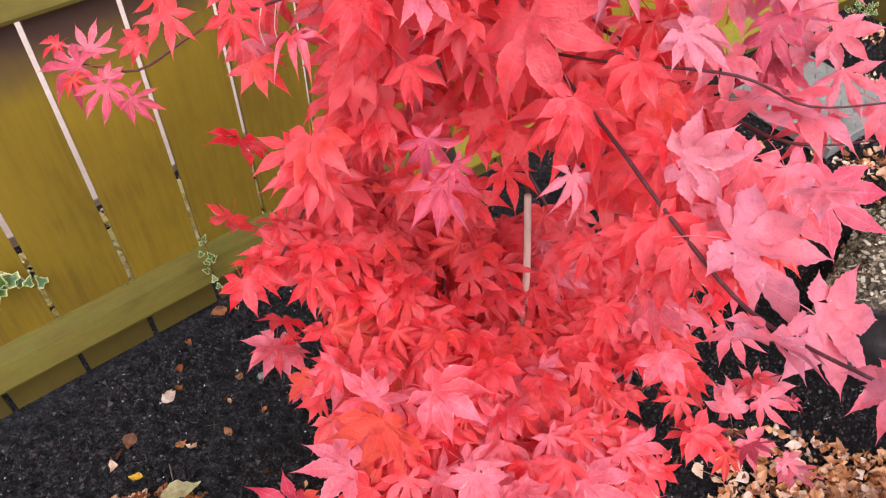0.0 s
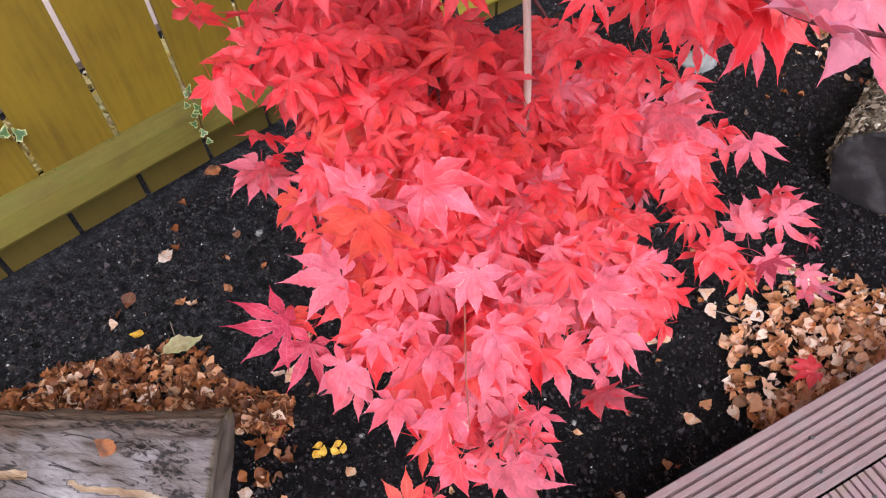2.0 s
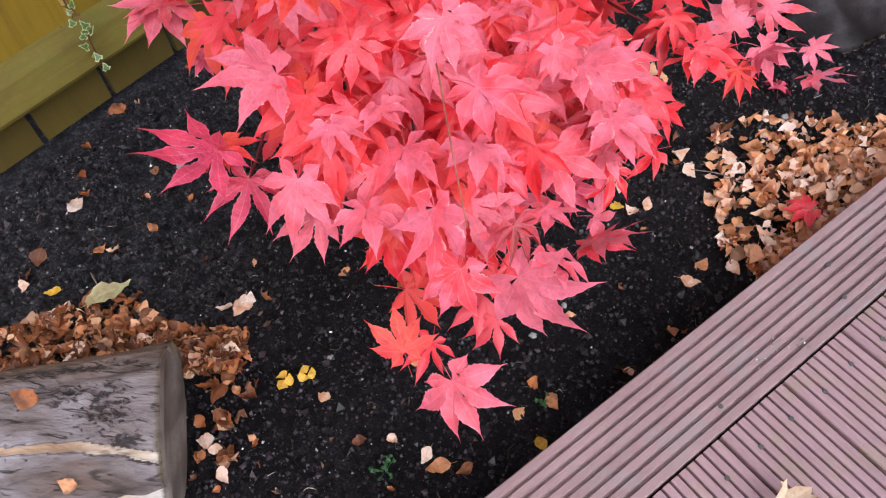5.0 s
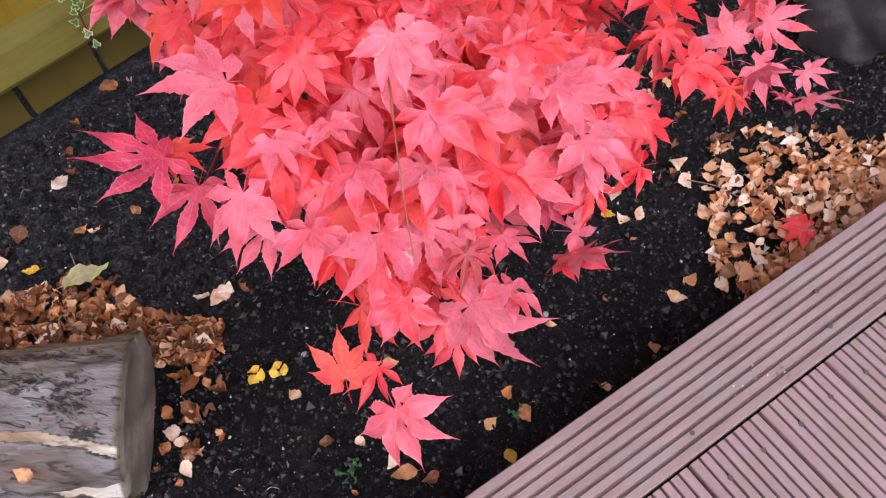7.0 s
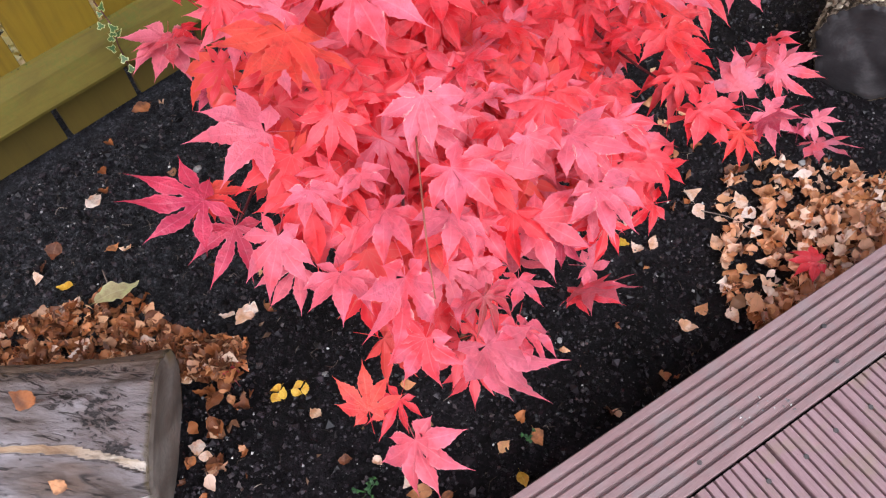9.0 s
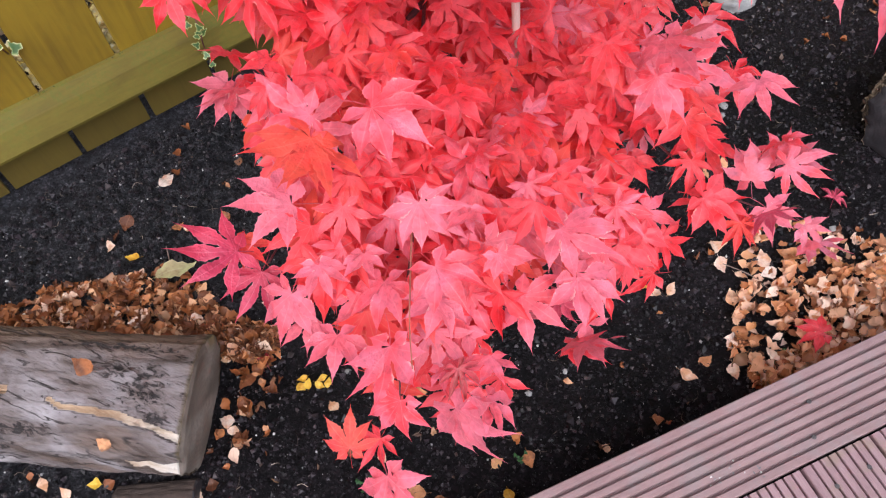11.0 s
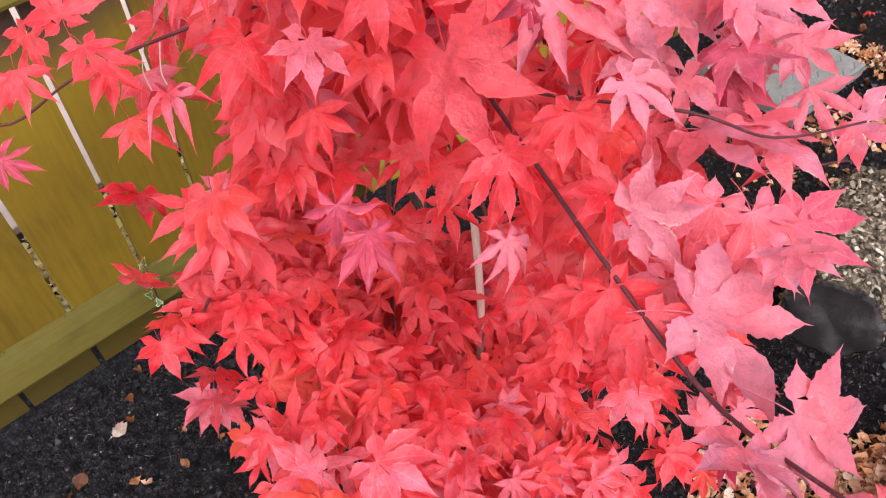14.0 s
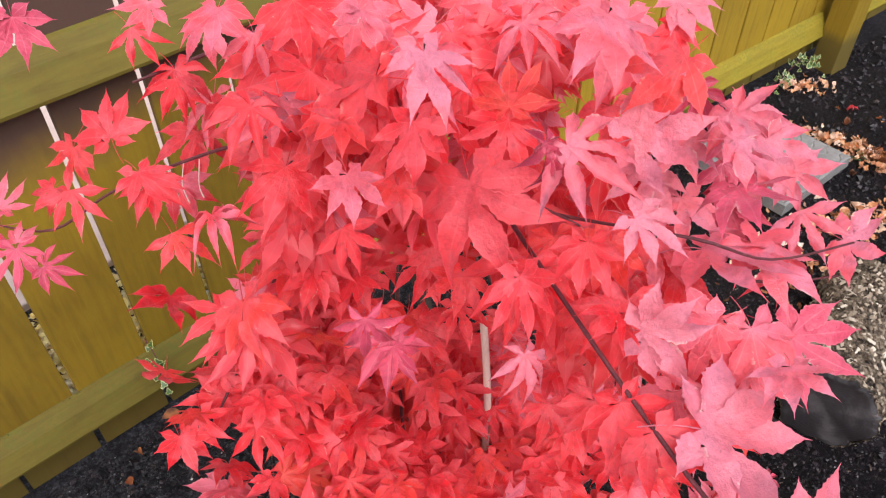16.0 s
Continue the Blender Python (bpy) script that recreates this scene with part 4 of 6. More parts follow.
limb("trunk", [(0.075, 1.57, -0.03), (0.03, 1.56, 0.25), (-0.02, 1.50, 0.55), (-0.01, 1.40, 0.85), (0.02, 1.25, 1.05)], (0.021, 0.017, 0.015, 0.013, 0.009), bark_trunk, 12, "brown bark trunk")
limb("branch", [(0.02, 1.25, 1.02), (0.06, 1.0, 1.10), (0.11, 0.74, 1.15), (0.152, 0.556, 1.178), (0.19, 0.45, 1.172), (0.226, 0.353, 1.176), (0.262, 0.262, 1.225)], (0.008, 0.0036, 0.0025, 0.0021, 0.0020, 0.0018, 0.0013))
limb("branch", [(0.02, 1.25, 1.05), (0.03, 1.0, 1.18), (-0.033, 0.726, 1.262), (-0.092, 0.722, 1.244), (-0.172, 0.739, 1.210), (-0.264, 0.740, 1.172), (-0.34, 0.735, 1.127), (-0.41, 0.755, 1.122)], (0.008, 0.004, 0.0024, 0.0020, 0.0017, 0.0014, 0.0014, 0.001))
limb("branch", [(-0.02, 1.50, 0.55), (0.0, 1.15, 0.66), (0.0, 0.85, 0.68), (0.01, 0.55, 0.65), (0.0, 0.38, 0.60), (0.0, 0.30, 0.56)], (0.010, 0.005, 0.003, 0.0020, 0.0015, 0.001))
limb("branch", [(0.0, 0.85, 0.68), (-0.10, 0.68, 0.66), (-0.15, 0.52, 0.62), (-0.17, 0.45, 0.62)], (0.005, 0.003, 0.002, 0.0012))
limb("branch", [(-0.02, 1.50, 0.55), (0.16, 1.15, 0.62), (0.28, 0.85, 0.52), (0.40, 0.68, 0.50), (0.52, 0.62, 0.49)], (0.008, 0.004, 0.0024, 0.0016, 0.001))
limb("branch", [(0.16, 1.15, 0.60), (0.20, 0.78, 0.54), (0.20, 0.60, 0.46), (0.20, 0.52, 0.36)], (0.005, 0.0026, 0.0014, 0.001))
limb("branch", [(-0.01, 1.40, 0.85), (-0.10, 1.1, 0.95), (-0.16, 0.82, 0.92), (-0.22, 0.68, 0.86)], (0.008, 0.005, 0.003, 0.0014))
limb("branch", [(0.06, 1.0, 1.10), (0.22, 0.80, 1.12), (0.34, 0.64, 1.11), (0.44, 0.62, 1.12)], (0.004, 0.0024, 0.0018, 0.001))
limb("branch", [(0.03, 1.0, 1.18), (0.06, 0.80, 1.24), (0.10, 0.64, 1.25), (0.16, 0.57, 1.25)], (0.004, 0.0024, 0.0016, 0.001))
limb("branch", [(-0.01, 1.40, 0.85), (-0.10, 1.20, 1.12), (-0.16, 0.98, 1.20), (-0.26, 0.86, 1.22)], (0.007, 0.0045, 0.003, 0.0014))

WITHERED = [
    (0.072, 0.300, 0.668, -60, 10, 0, 0.036),
]
hang(rose, [
    (-0.058, 0.577, 1.375, 83, 76, -179, 0.029), (0.039, 0.561, 1.415, -67, 31, -12, 0.048),
    (0.159, 0.58, 1.426, -90, 14, -11, 0.057),
    (0.195, 0.588, 1.32, -5, -20, 60, 0.062), (0.261, 0.563, 1.333, 0, 18, 19, 0.054),
    (0.435, 0.63, 1.159, -6, 31, 58, 0.062), (0.286, 0.603, 1.184, -41, -17, -7, 0.084),
    (0.23, 0.425, 1.177, -12, 12, 10, 0.088), (0.261, 0.336, 1.195, -25, 31, 28, 0.067),
    (0.221, 0.314, 1.202, 263, -26, -22, 0.053), (0.264, 0.243, 1.249, 240, 71, 45, 0.034),
    (0.551, 0.737, 0.481, -53, -17, 29, 0.055), (0.511, 0.562, 0.559, -60, 0, 24, 0.035),
], BROAD)
hang(rose, [
    (0.55, 0.583, 0.486, -67, -28, -5, 0.055), (0.203, 0.584, 1.432, -31, 19, 20, 0.036),
    (0.329, 0.604, 1.187, -48, 6, -3, 0.075), (0.297, 0.452, 1.21, 254, -7, 14, 0.041),
], BROAD)
hang(scarlet, [
    (-0.249, 0.737, 1.237, 107, -39, -15, 0.05), (-0.184, 0.615, 1.289, -52, 21, 2, 0.037),
    (-0.314, 0.79, 1.189, 234, 49, -6, 0.048), (-0.046, 0.622, 1.423, -80, 24, 4, 0.046),
    (-0.07, 0.616, 1.287, 253, 23, -12, 0.054), (0.031, 0.53, 1.384, -82, 69, -17, 0.044),
    (0.074, 0.6, 1.276, -73, 39, 50, 0.093), (0.106, 0.524, 1.244, -77, 46, -18, 0.051),
    (-0.135, 0.627, 1.12, -74, 30, 32, 0.064), (-0.232, 0.698, 1.058, -73, -10, -37, 0.056),
    (-0.259, 0.681, 0.953, 148, 68, -108, 0.053), (-0.204, 0.691, 0.934, 103, 42, 11, 0.053),
    (-0.078, 0.704, 1.079, 259, 11, -22, 0.05), (-0.039, 0.723, 1.048, -80, -3, 25, 0.048),
], BROAD)
hang(scarlet, [
    (-0.155, 0.664, 0.911, -89, 3, -4, 0.046), (-0.117, 0.674, 0.815, 269, -9, -13, 0.051),
    (-0.053, 0.685, 0.82, -71, -24, 21, 0.06), (-0.084, 0.72, 0.879, 270, 0, -10, 0.059),
    (0.027, 0.661, 0.787, 88, 14, -12, 0.05), (0.156, 0.711, 0.683, 68, 15, -8, 0.05),
    (0.244, 0.73, 0.718, -80, 56, -8, 0.054), (0.047, 0.754, 0.81, -89, -11, 24, 0.064),
    (0.184, 0.789, 0.805, 259, 31, -12, 0.066), (-0.229, 0.681, 0.747, -58, -21, -34, 0.058),
    (0.306, 0.723, 0.49, 270, 19, 6, 0.055), (0.06, 0.552, 0.81, -83, -7, 8, 0.054),
    (0.137, 0.6, 0.72, -83, -12, -17, 0.053), (0.235, 0.729, 0.531, 262, -15, 7, 0.074),
], BROAD)
hang(scarlet, [
    (0.084, 0.772, 0.7, -82, 2, 6, 0.056), (0.41, 0.646, 0.502, -88, -24, 3, 0.075),
    (0.43, 0.773, 0.463, 244, 1, 22, 0.058), (0.461, 0.616, 0.492, 243, 17, -16, 0.041),
    (0.334, 0.8, 0.477, 254, -13, 12, 0.053), (0.251, 0.738, 0.555, 270, 3, 0, 0.056),
    (0.31, 0.752, 0.443, -77, -16, 13, 0.058), (0.327, 0.744, 0.563, 266, -11, 7, 0.058),
    (0.202, 0.572, 1.421, -81, 37, -6, 0.026), (0.186, 0.517, 1.204, 236, -24, -31, 0.043),
    (0.107, 0.631, 1.311, 239, 23, -14, 0.05), (0.016, 0.599, 1.276, 253, -9, -26, 0.044),
    (-0.022, 0.592, 1.344, 247, -9, -19, 0.036), (0.369, 0.724, 0.579, -89, 8, 8, 0.06),
], BROAD)
hang(scarlet, [
    (0.287, 0.796, 0.495, 264, -12, 7, 0.058), (0.181, 0.687, 0.653, -77, -16, 20, 0.053),
    (-0.005, 0.581, 0.845, -82, -14, 8, 0.046), (-0.071, 0.541, 0.85, -89, -16, -15, 0.041),
    (-0.161, 0.638, 0.778, -88, -2, -22, 0.043), (0.117, 0.687, 0.719, -86, -8, -1, 0.048),
    (0.035, 0.614, 0.797, -79, -17, 2, 0.05), (-0.132, 0.679, 0.9, -71, 1, -4, 0.04),
    (0.246, 0.731, 0.716, -79, 22, -3, 0.06), (0.398, 0.741, 0.538, 266, 7, 7, 0.063),
    (0.328, 0.764, 0.556, -89, 2, 9, 0.056), (0.067, 0.612, 0.775, 268, -7, 0, 0.056),
    (0.218, 0.77, 0.793, -82, 2, 0, 0.061), (-0.234, 0.701, 0.677, -53, 1, 11, 0.027),
], BROAD)
hang(pink, [
    (-0.144, 0.628, 1.422, 234, 20, -23, 0.027),
    (-0.097, 0.622, 1.419, 261, 18, 8, 0.038),
    (-0.018, 0.565, 1.317, -76, 28, -19, 0.04), (0.001, 0.581, 1.434, -80, 17, -29, 0.03),
    (0.203, 0.506, 1.194, -19, -9, 64, 0.058), (-0.241, 0.684, 0.678, -90, -20, 1, 0.067),
    (-0.012, 0.481, 0.871, -31, 1, 12, 0.072), (-0.072, 0.474, 0.868, 184, 9, -57, 0.056),
    (-0.11, 0.446, 0.756, 193, -13, -14, 0.068),
    (-0.252, 0.695, 0.672, 266, 9, -16, 0.064), (0.035, 0.405, 0.822, -77, 31, 8, 0.049),
], BROAD)
hang(pink, [
    (0.052, 0.354, 0.789, -51, 3, 11, 0.056), (-0.01, 0.383, 0.703, 264, 3, 12, 0.058),
    (0.049, 0.357, 0.721, 266, -9, -19, 0.052), (0.181, 0.584, 0.485, -73, 24, -28, 0.075),
    (0.181, 0.464, 0.689, -33, -1, 6, 0.073), (0.004, 0.305, 0.708, 264, 33, -48, 0.067),
    (-0.005, 0.21, 0.571, -67, 23, 40, 0.061), (0.07, 0.27, 0.631, -47, 27, 69, 0.08),
    (0.103, 0.28, 0.639, -59, 0, -34, 0.048), (-0.107, 0.363, 0.708, 246, 40, 1, 0.06),
    (-0.052, 0.316, 0.708, -86, -8, -7, 0.051), (0.016, 0.259, 0.679, 233, 45, -7, 0.05),
    (0.127, 0.508, 0.431, 21, 79, 133, 0.091), (0.493, 0.707, 0.488, 100, -38, -8, 0.046),
], BROAD)
hang(pink, [
    (0.056, 0.307, 0.655, -40, -22, -7, 0.04), (0.229, 0.483, 0.335, -3, -28, -24, 0.066),
    (0.203, 0.424, 0.647, -49, 10, -4, 0.063), (0.106, 0.317, 0.664, 256, -17, 8, 0.041),
    (0.112, 0.351, 0.821, -38, 48, 26, 0.033), (-0.068, 0.367, 0.763, -63, 6, -15, 0.041),
    (-0.025, 0.387, 0.754, -74, -10, 1, 0.035), (0.249, 0.488, 0.34, -72, -53, -2, 0.079),
    (0.245, 0.513, 0.356, 16, 38, 54, 0.058), (0.252, 0.543, 0.461, 245, 3, -9, 0.05),
    (0.508, 0.709, 0.549, 267, -32, 34, 0.047), (0.085, 0.382, 0.841, -89, -17, 9, 0.031),
    (0.086, 0.546, 0.728, -71, -17, 22, 0.048), (0.452, 0.732, 0.648, -87, 0, 9, 0.064),
], BROAD)
hang(pink, [
    (0.327, 0.764, 0.69, -72, -17, 22, 0.087),
], BROAD)
hang(orange, [
    (0.108, 0.638, 1.319, 83, -36, -12, 0.047), (-0.244, 0.664, 0.893, -78, -29, -5, 0.039),
    (-0.084, 0.673, 1.009, -75, -38, -20, 0.051), (-0.068, 0.449, 0.863, 261, -14, -21, 0.075),
    (-0.043, 0.228, 0.61, 95, -20, 9, 0.043), (-0.18, 0.433, 0.695, -34, 3, -5, 0.04),
], BROAD)
hang(mauve, [
    
    (-0.236, 0.627, 1.415, -69, 58, 27, 0.036), (0.261, 0.54, 1.309, 262, -20, 23, 0.053),
    (0.38, 0.571, 1.093, -35, 21, 30, 0.08),
    (0.203, 0.512, 0.438, 266, 47, 37, 0.048), (0.486, 0.611, 0.519, 253, -32, 33, 0.054),
    
    (-0.208, 0.637, 0.635, 235, 22, -19, 0.028),
], BROAD)
hang(scarlet, [
    (0.056, 0.362, 0.709, -110, 24, -12, 0.049), (-0.041, 0.408, 0.725, -106, 15, -19, 0.053),
    (0.075, 0.396, 0.739, -117, 28, -18, 0.05), (0.151, 0.467, 0.738, -111, 23, 2, 0.054),
    (-0.017, 0.253, 0.57, -119, 7, -15, 0.039), (0.45, 0.833, 0.396, -101, 18, 13, 0.088),
    (-0.176, 0.714, 0.871, -93, 21, -19, 0.049), (-0.093, 0.767, 0.837, -105, 21, -23, 0.053),
    (-0.05, 0.702, 0.817, -99, 20, -11, 0.05), (0.001, 0.853, 0.783, -67, 37, 13, 0.046),
    (0.047, 0.829, 0.761, -70, 34, 18, 0.05), (-0.134, 0.541, 0.834, -113, 24, -4, 0.038),
    (-0.019, 0.603, 0.793, -99, 23, 0, 0.041), (0.155, 0.618, 0.697, -122, 26, -7, 0.045),
])
hang(scarlet, [
    (0.359, 0.807, 0.573, -84, 16, 17, 0.079), (0.362, 1.041, 0.518, -122, 26, -12, 0.072),
    (0.093, 0.43, 0.685, -109, 25, 1, 0.052), (-0.049, 0.47, 0.776, -99, 18, -7, 0.043),
    (0.111, 0.488, 0.694, -84, 27, 15, 0.049), (0.183, 0.547, 0.667, -86, 17, 5, 0.046),
    (-0.117, 0.713, 0.847, -46, 30, 10, 0.044), (-0.074, 0.566, 0.812, -111, 20, -10, 0.04),
    (0.06, 0.604, 0.753, -101, 24, 2, 0.053), (0.286, 0.999, 0.584, -112, 25, -11, 0.069),
    (-0.062, 0.608, 0.815, -71, 28, 16, 0.043), (-0.21, 0.698, 1.216, -72, 41, -3, 0.044),
    (-0.048, 0.672, 0.811, -92, 28, -12, 0.055), (-0.191, 0.785, 1.268, -65, 40, -10, 0.04),
])
hang(scarlet, [
    (0.023, 0.667, 1.29, -87, 32, -3, 0.053), (-0.001, 0.739, 1.293, -141, 11, -24, 0.042),
    (-0.057, 0.727, 1.361, -78, 33, 5, 0.05), (-0.217, 0.783, 1.323, -41, 45, 16, 0.04),
    (0.072, 0.754, 1.321, -64, 32, 23, 0.05), (0.1, 0.712, 1.258, -76, 45, 20, 0.05),
    (0.161, 0.649, 1.163, -85, 27, 4, 0.059), (-0.043, 0.744, 1.045, -105, 27, -3, 0.06),
    (0.018, 0.747, 0.949, -105, 17, -12, 0.066), (0.206, 0.667, 1.136, -111, 38, 5, 0.054),
    (0.281, 0.628, 1.13, -114, 31, 2, 0.048), (0.298, 0.591, 1.105, -128, 27, -1, 0.052),
    (0.336, 0.555, 1.096, -94, 12, 12, 0.047), (0.127, 0.607, 1.17, -109, 23, -8, 0.079),
])
hang(scarlet, [
    (0.137, 0.602, 1.168, -82, 31, 10, 0.062), (0.047, 0.734, 1.074, -66, 34, 15, 0.05),
    (-0.1, 0.729, 1.081, -101, 20, -23, 0.065), (0.031, 0.741, 0.944, -57, 27, 8, 0.065),
    (-0.035, 0.728, 0.975, -118, 33, -15, 0.056), (0.077, 0.72, 0.994, -72, 17, 7, 0.052),
    (0.042, 0.75, 1.041, -107, 26, -17, 0.059), (0.081, 0.703, 1.066, -109, 20, -12, 0.054),
    (-0.011, 0.712, 1.005, -107, 20, -14, 0.053), (0.212, 0.703, 1.271, -118, 33, 6, 0.052),
    (0.245, 0.775, 1.183, -23, 11, 47, 0.057), (0.236, 0.711, 1.189, -152, 28, -31, 0.054),
    (0.217, 0.675, 1.171, -90, 28, 3, 0.055), (0.239, 0.689, 1.12, -27, 4, 34, 0.055),
])
hang(scarlet, [
    (-0.221, 0.885, 1.219, -54, 37, -2, 0.054), (-0.125, 0.904, 1.228, -60, 30, 5, 0.058),
    (-0.087, 0.89, 1.175, -115, 32, -18, 0.058), (-0.023, 0.94, 1.144, -88, 35, -1, 0.063),
    (-0.222, 0.909, 1.119, -115, 22, -31, 0.062), (-0.092, 0.904, 1.078, -56, 38, 11, 0.061),
    (-0.031, 0.928, 1.104, -11, 22, 36, 0.061), (-0.134, 0.863, 1.073, -125, 28, -29, 0.06),
    (-0.074, 0.845, 1.077, -37, 14, 26, 0.062), (0.179, 0.458, 1.167, -77, 25, 27, 0.052),
    (0.197, 0.428, 1.172, -75, 20, 26, 0.052), (0.174, 0.497, 1.115, -105, 38, -10, 0.045),
    (0.196, 0.456, 1.11, -64, 24, 23, 0.043), (0.309, 0.924, 0.59, -88, 18, 3, 0.076),
])
hang(scarlet, [
    (0.369, 0.886, 0.556, -77, 27, 27, 0.073), (0.252, 0.788, 0.646, -103, 18, 8, 0.068),
    (0.405, 0.798, 0.54, -72, 31, 17, 0.06), (0.24, 0.907, 0.638, -102, 29, -2, 0.07),
    (0.508, 1.2, 0.338, -82, 18, 14, 0.097), (0.366, 1.109, 0.486, -86, 19, 23, 0.075),
    (0.502, 0.95, 0.444, -81, 16, 11, 0.071), (0.177, 0.988, 0.654, -85, 17, 10, 0.068),
    (0.264, 1.105, 0.554, -114, 38, -8, 0.071), (0.253, 0.646, 0.95, -83, 34, 22, 0.043),
    (0.282, 0.624, 0.936, -79, 41, 10, 0.042), (0.237, 0.62, 0.912, -75, 30, 24, 0.045),
    (-0.138, 0.64, 1.072, -77, 28, -2, 0.049), (0.144, 0.532, 1.062, -105, 29, -4, 0.04),
])
hang(scarlet, [
    (-0.254, 0.639, 1.255, -78, 42, 4, 0.04), (-0.182, 0.634, 1.206, -59, 30, 14, 0.04),
    (-0.075, 0.642, 1.242, -118, 24, -23, 0.048), (-0.034, 0.625, 1.21, -52, 36, 19, 0.045),
    (0.152, 0.519, 1.281, -109, 39, 7, 0.04),
])
hang(pink, [
    (-0.101, 0.368, 0.651, -129, 17, -19, 0.048), (-0.049, 0.397, 0.75, -150, 8, -23, 0.038),
    (0.441, 1.024, 0.468, -37, 7, 26, 0.064), (0.382, 0.858, 0.551, -49, 14, 31, 0.101),
    (0.202, 0.503, 0.641, -53, 11, 17, 0.058), (0.283, 0.268, 1.217, -121, 30, 4, 0.04),
    (0.298, 0.584, 1.317, -59, 29, 27, 0.046), (0.04, 0.643, 1.364, -66, 40, 15, 0.057),
    (-0.098, 0.732, 1.34, -68, 44, 10, 0.043), (-0.142, 0.765, 1.335, -103, 41, -13, 0.04),
    (-0.082, 0.668, 1.307, -127, 20, -32, 0.043), (-0.047, 0.666, 1.296, -15, 21, 32, 0.04),
    (-0.009, 0.712, 1.367, -52, 41, 24, 0.047), (0.284, 0.619, 1.317, -60, 16, 40, 0.053),
])
hang(pink, [
    (0.277, 0.737, 1.26, -120, 37, -7, 0.053), (0.317, 0.666, 1.288, -81, 32, 18, 0.049),
    (0.273, 0.685, 1.252, -79, 28, 8, 0.052), (0.375, 0.721, 1.206, -144, 42, -20, 0.053),
    (0.251, 0.682, 1.216, -112, 32, 0, 0.054), (0.359, 0.71, 1.199, -89, 38, 20, 0.055),
    (0.382, 0.673, 1.213, -46, 15, 48, 0.049), (0.283, 0.668, 1.189, -99, 28, 9, 0.055),
    (0.383, 0.633, 1.197, -76, 29, 31, 0.05), (0.262, 0.653, 1.149, -101, 25, 15, 0.057),
    (0.395, 0.653, 1.123, -131, 32, -16, 0.057), (-0.197, 0.925, 1.158, -97, 33, -6, 0.062),
    (-0.046, 0.886, 1.229, -36, 36, 27, 0.053), (-0.152, 0.902, 1.12, -108, 30, -23, 0.062),
])
hang(pink, [
    (0.029, 0.869, 1.14, -109, 24, 2, 0.063), (-0.246, 0.854, 1.092, -57, 37, 19, 0.058),
    (0.272, 0.566, 0.826, -80, 19, 16, 0.054), (0.261, 0.484, 1.141, -138, 24, -14, 0.057),
    (0.178, 0.507, 1.313, -32, 15, 22, 0.04),
])
hang(orange, [
    (-0.074, 0.449, 0.857, -107, 21, 0, 0.05),
])
hang(mauve, [
    (-0.16, 0.413, 0.664, -107, 11, -15, 0.057),
    
    (0, 0.632, 1.048, -98, 21, -2, 0.059),
    (0.296, 0.727, 1.272, -105, 44, -5, 0.051), (0.304, 0.67, 1.266, -30, 13, 37, 0.047),
    (0.333, 0.705, 1.199, -57, 27, 21, 0.053), (0.344, 0.7, 1.16, -84, 24, 30, 0.058),
])

hang(mauve, [(-0.014, 0.535, 1.192, -84, 58, 6, 0.042), (0.008, 0.520, 1.175, -40, 50, 20, 0.034)], range(20, 24))
hang(scarlet, [(-0.078, 0.574, 1.371, 244, 14, -12, 0.042)], range(20, 24))
hang(pink, [(-0.133, 0.602, 1.252, -51, -5, -4, 0.040)], range(20, 24))
hang(mauve, [(-0.178, 0.415, 0.707, 201, -28, -4, 0.072)], (5, 10))
# leaves face-on along the low branch towards the wet log, one fan on the near dome, and the tip of the branch by the fence
for tone, kind, at, normal, turn, size in [
        (scarlet, 26, (0.394, 0.623, 0.530), (0.1, -0.3, 0.95), 48, 0.066), (rose, 9, (0.476, 0.678, 0.500), (-0.2, -0.7, 0.7), -165, 0.056),
        (pink, 5, (0.521, 0.690, 0.520), (-0.1, -0.4, 0.9), 89, 0.062), (pink, 14, (0.482, 0.615, 0.520), (-0.1, -0.4, 0.9), 59, 0.052),
        (scarlet, 10, (0.384, 0.689, 0.530), (-0.1, -0.4, 0.9), 7, 0.052), (orange, 15, (0.450, 0.604, 0.500), (-0.1, -0.4, 0.9), 5, 0.045),
        (pink, 13, (0.530, 0.725, 0.500), (-0.1, -0.4, 0.9), -143, 0.045), (scarlet, 5, (-0.040, 0.406, 0.812), (0, -0.4, 0.9), -5, 0.042),
        (mauve, 10, (-0.370, 0.711, 1.125), (0.1, -0.55, 0.8), -2, 0.046), (pink, 4, (-0.368, 0.715, 1.130), (0.1, -0.55, 0.8), 178, 0.028),
        (mauve, 15, (-0.335, 0.684, 1.125), (0.1, -0.55, 0.8), 69, 0.036), (pink, 5, (-0.407, 0.775, 1.125), (0.1, -0.55, 0.8), 170, 0.040),
        (mauve, 21, (-0.408, 0.745, 1.125), (0.1, -0.55, 0.8), -90, 0.056), (orange, 22, (-0.413, 0.730, 1.120), (0.1, -0.55, 0.8), 15, 0.027),
        (scarlet, 9, (-0.360, 0.806, 1.125), (0.1, -0.55, 0.8), -50, 0.034), (scarlet, 22, (-0.449, 0.794, 1.125), (0.1, -0.55, 0.8), -60, 0.027)]:
    part("leaf", BLADES[tone.name][kind], maple, leaf_facing(Vector(at), Vector(normal), turn, size))
broad = leaf_facing(Vector((0.128, 0.522, 1.366)), Vector((-0.15, -0.45, 0.9)), 58, 0.058)
part("leaf", BLADES[rose.name][22], maple, broad)
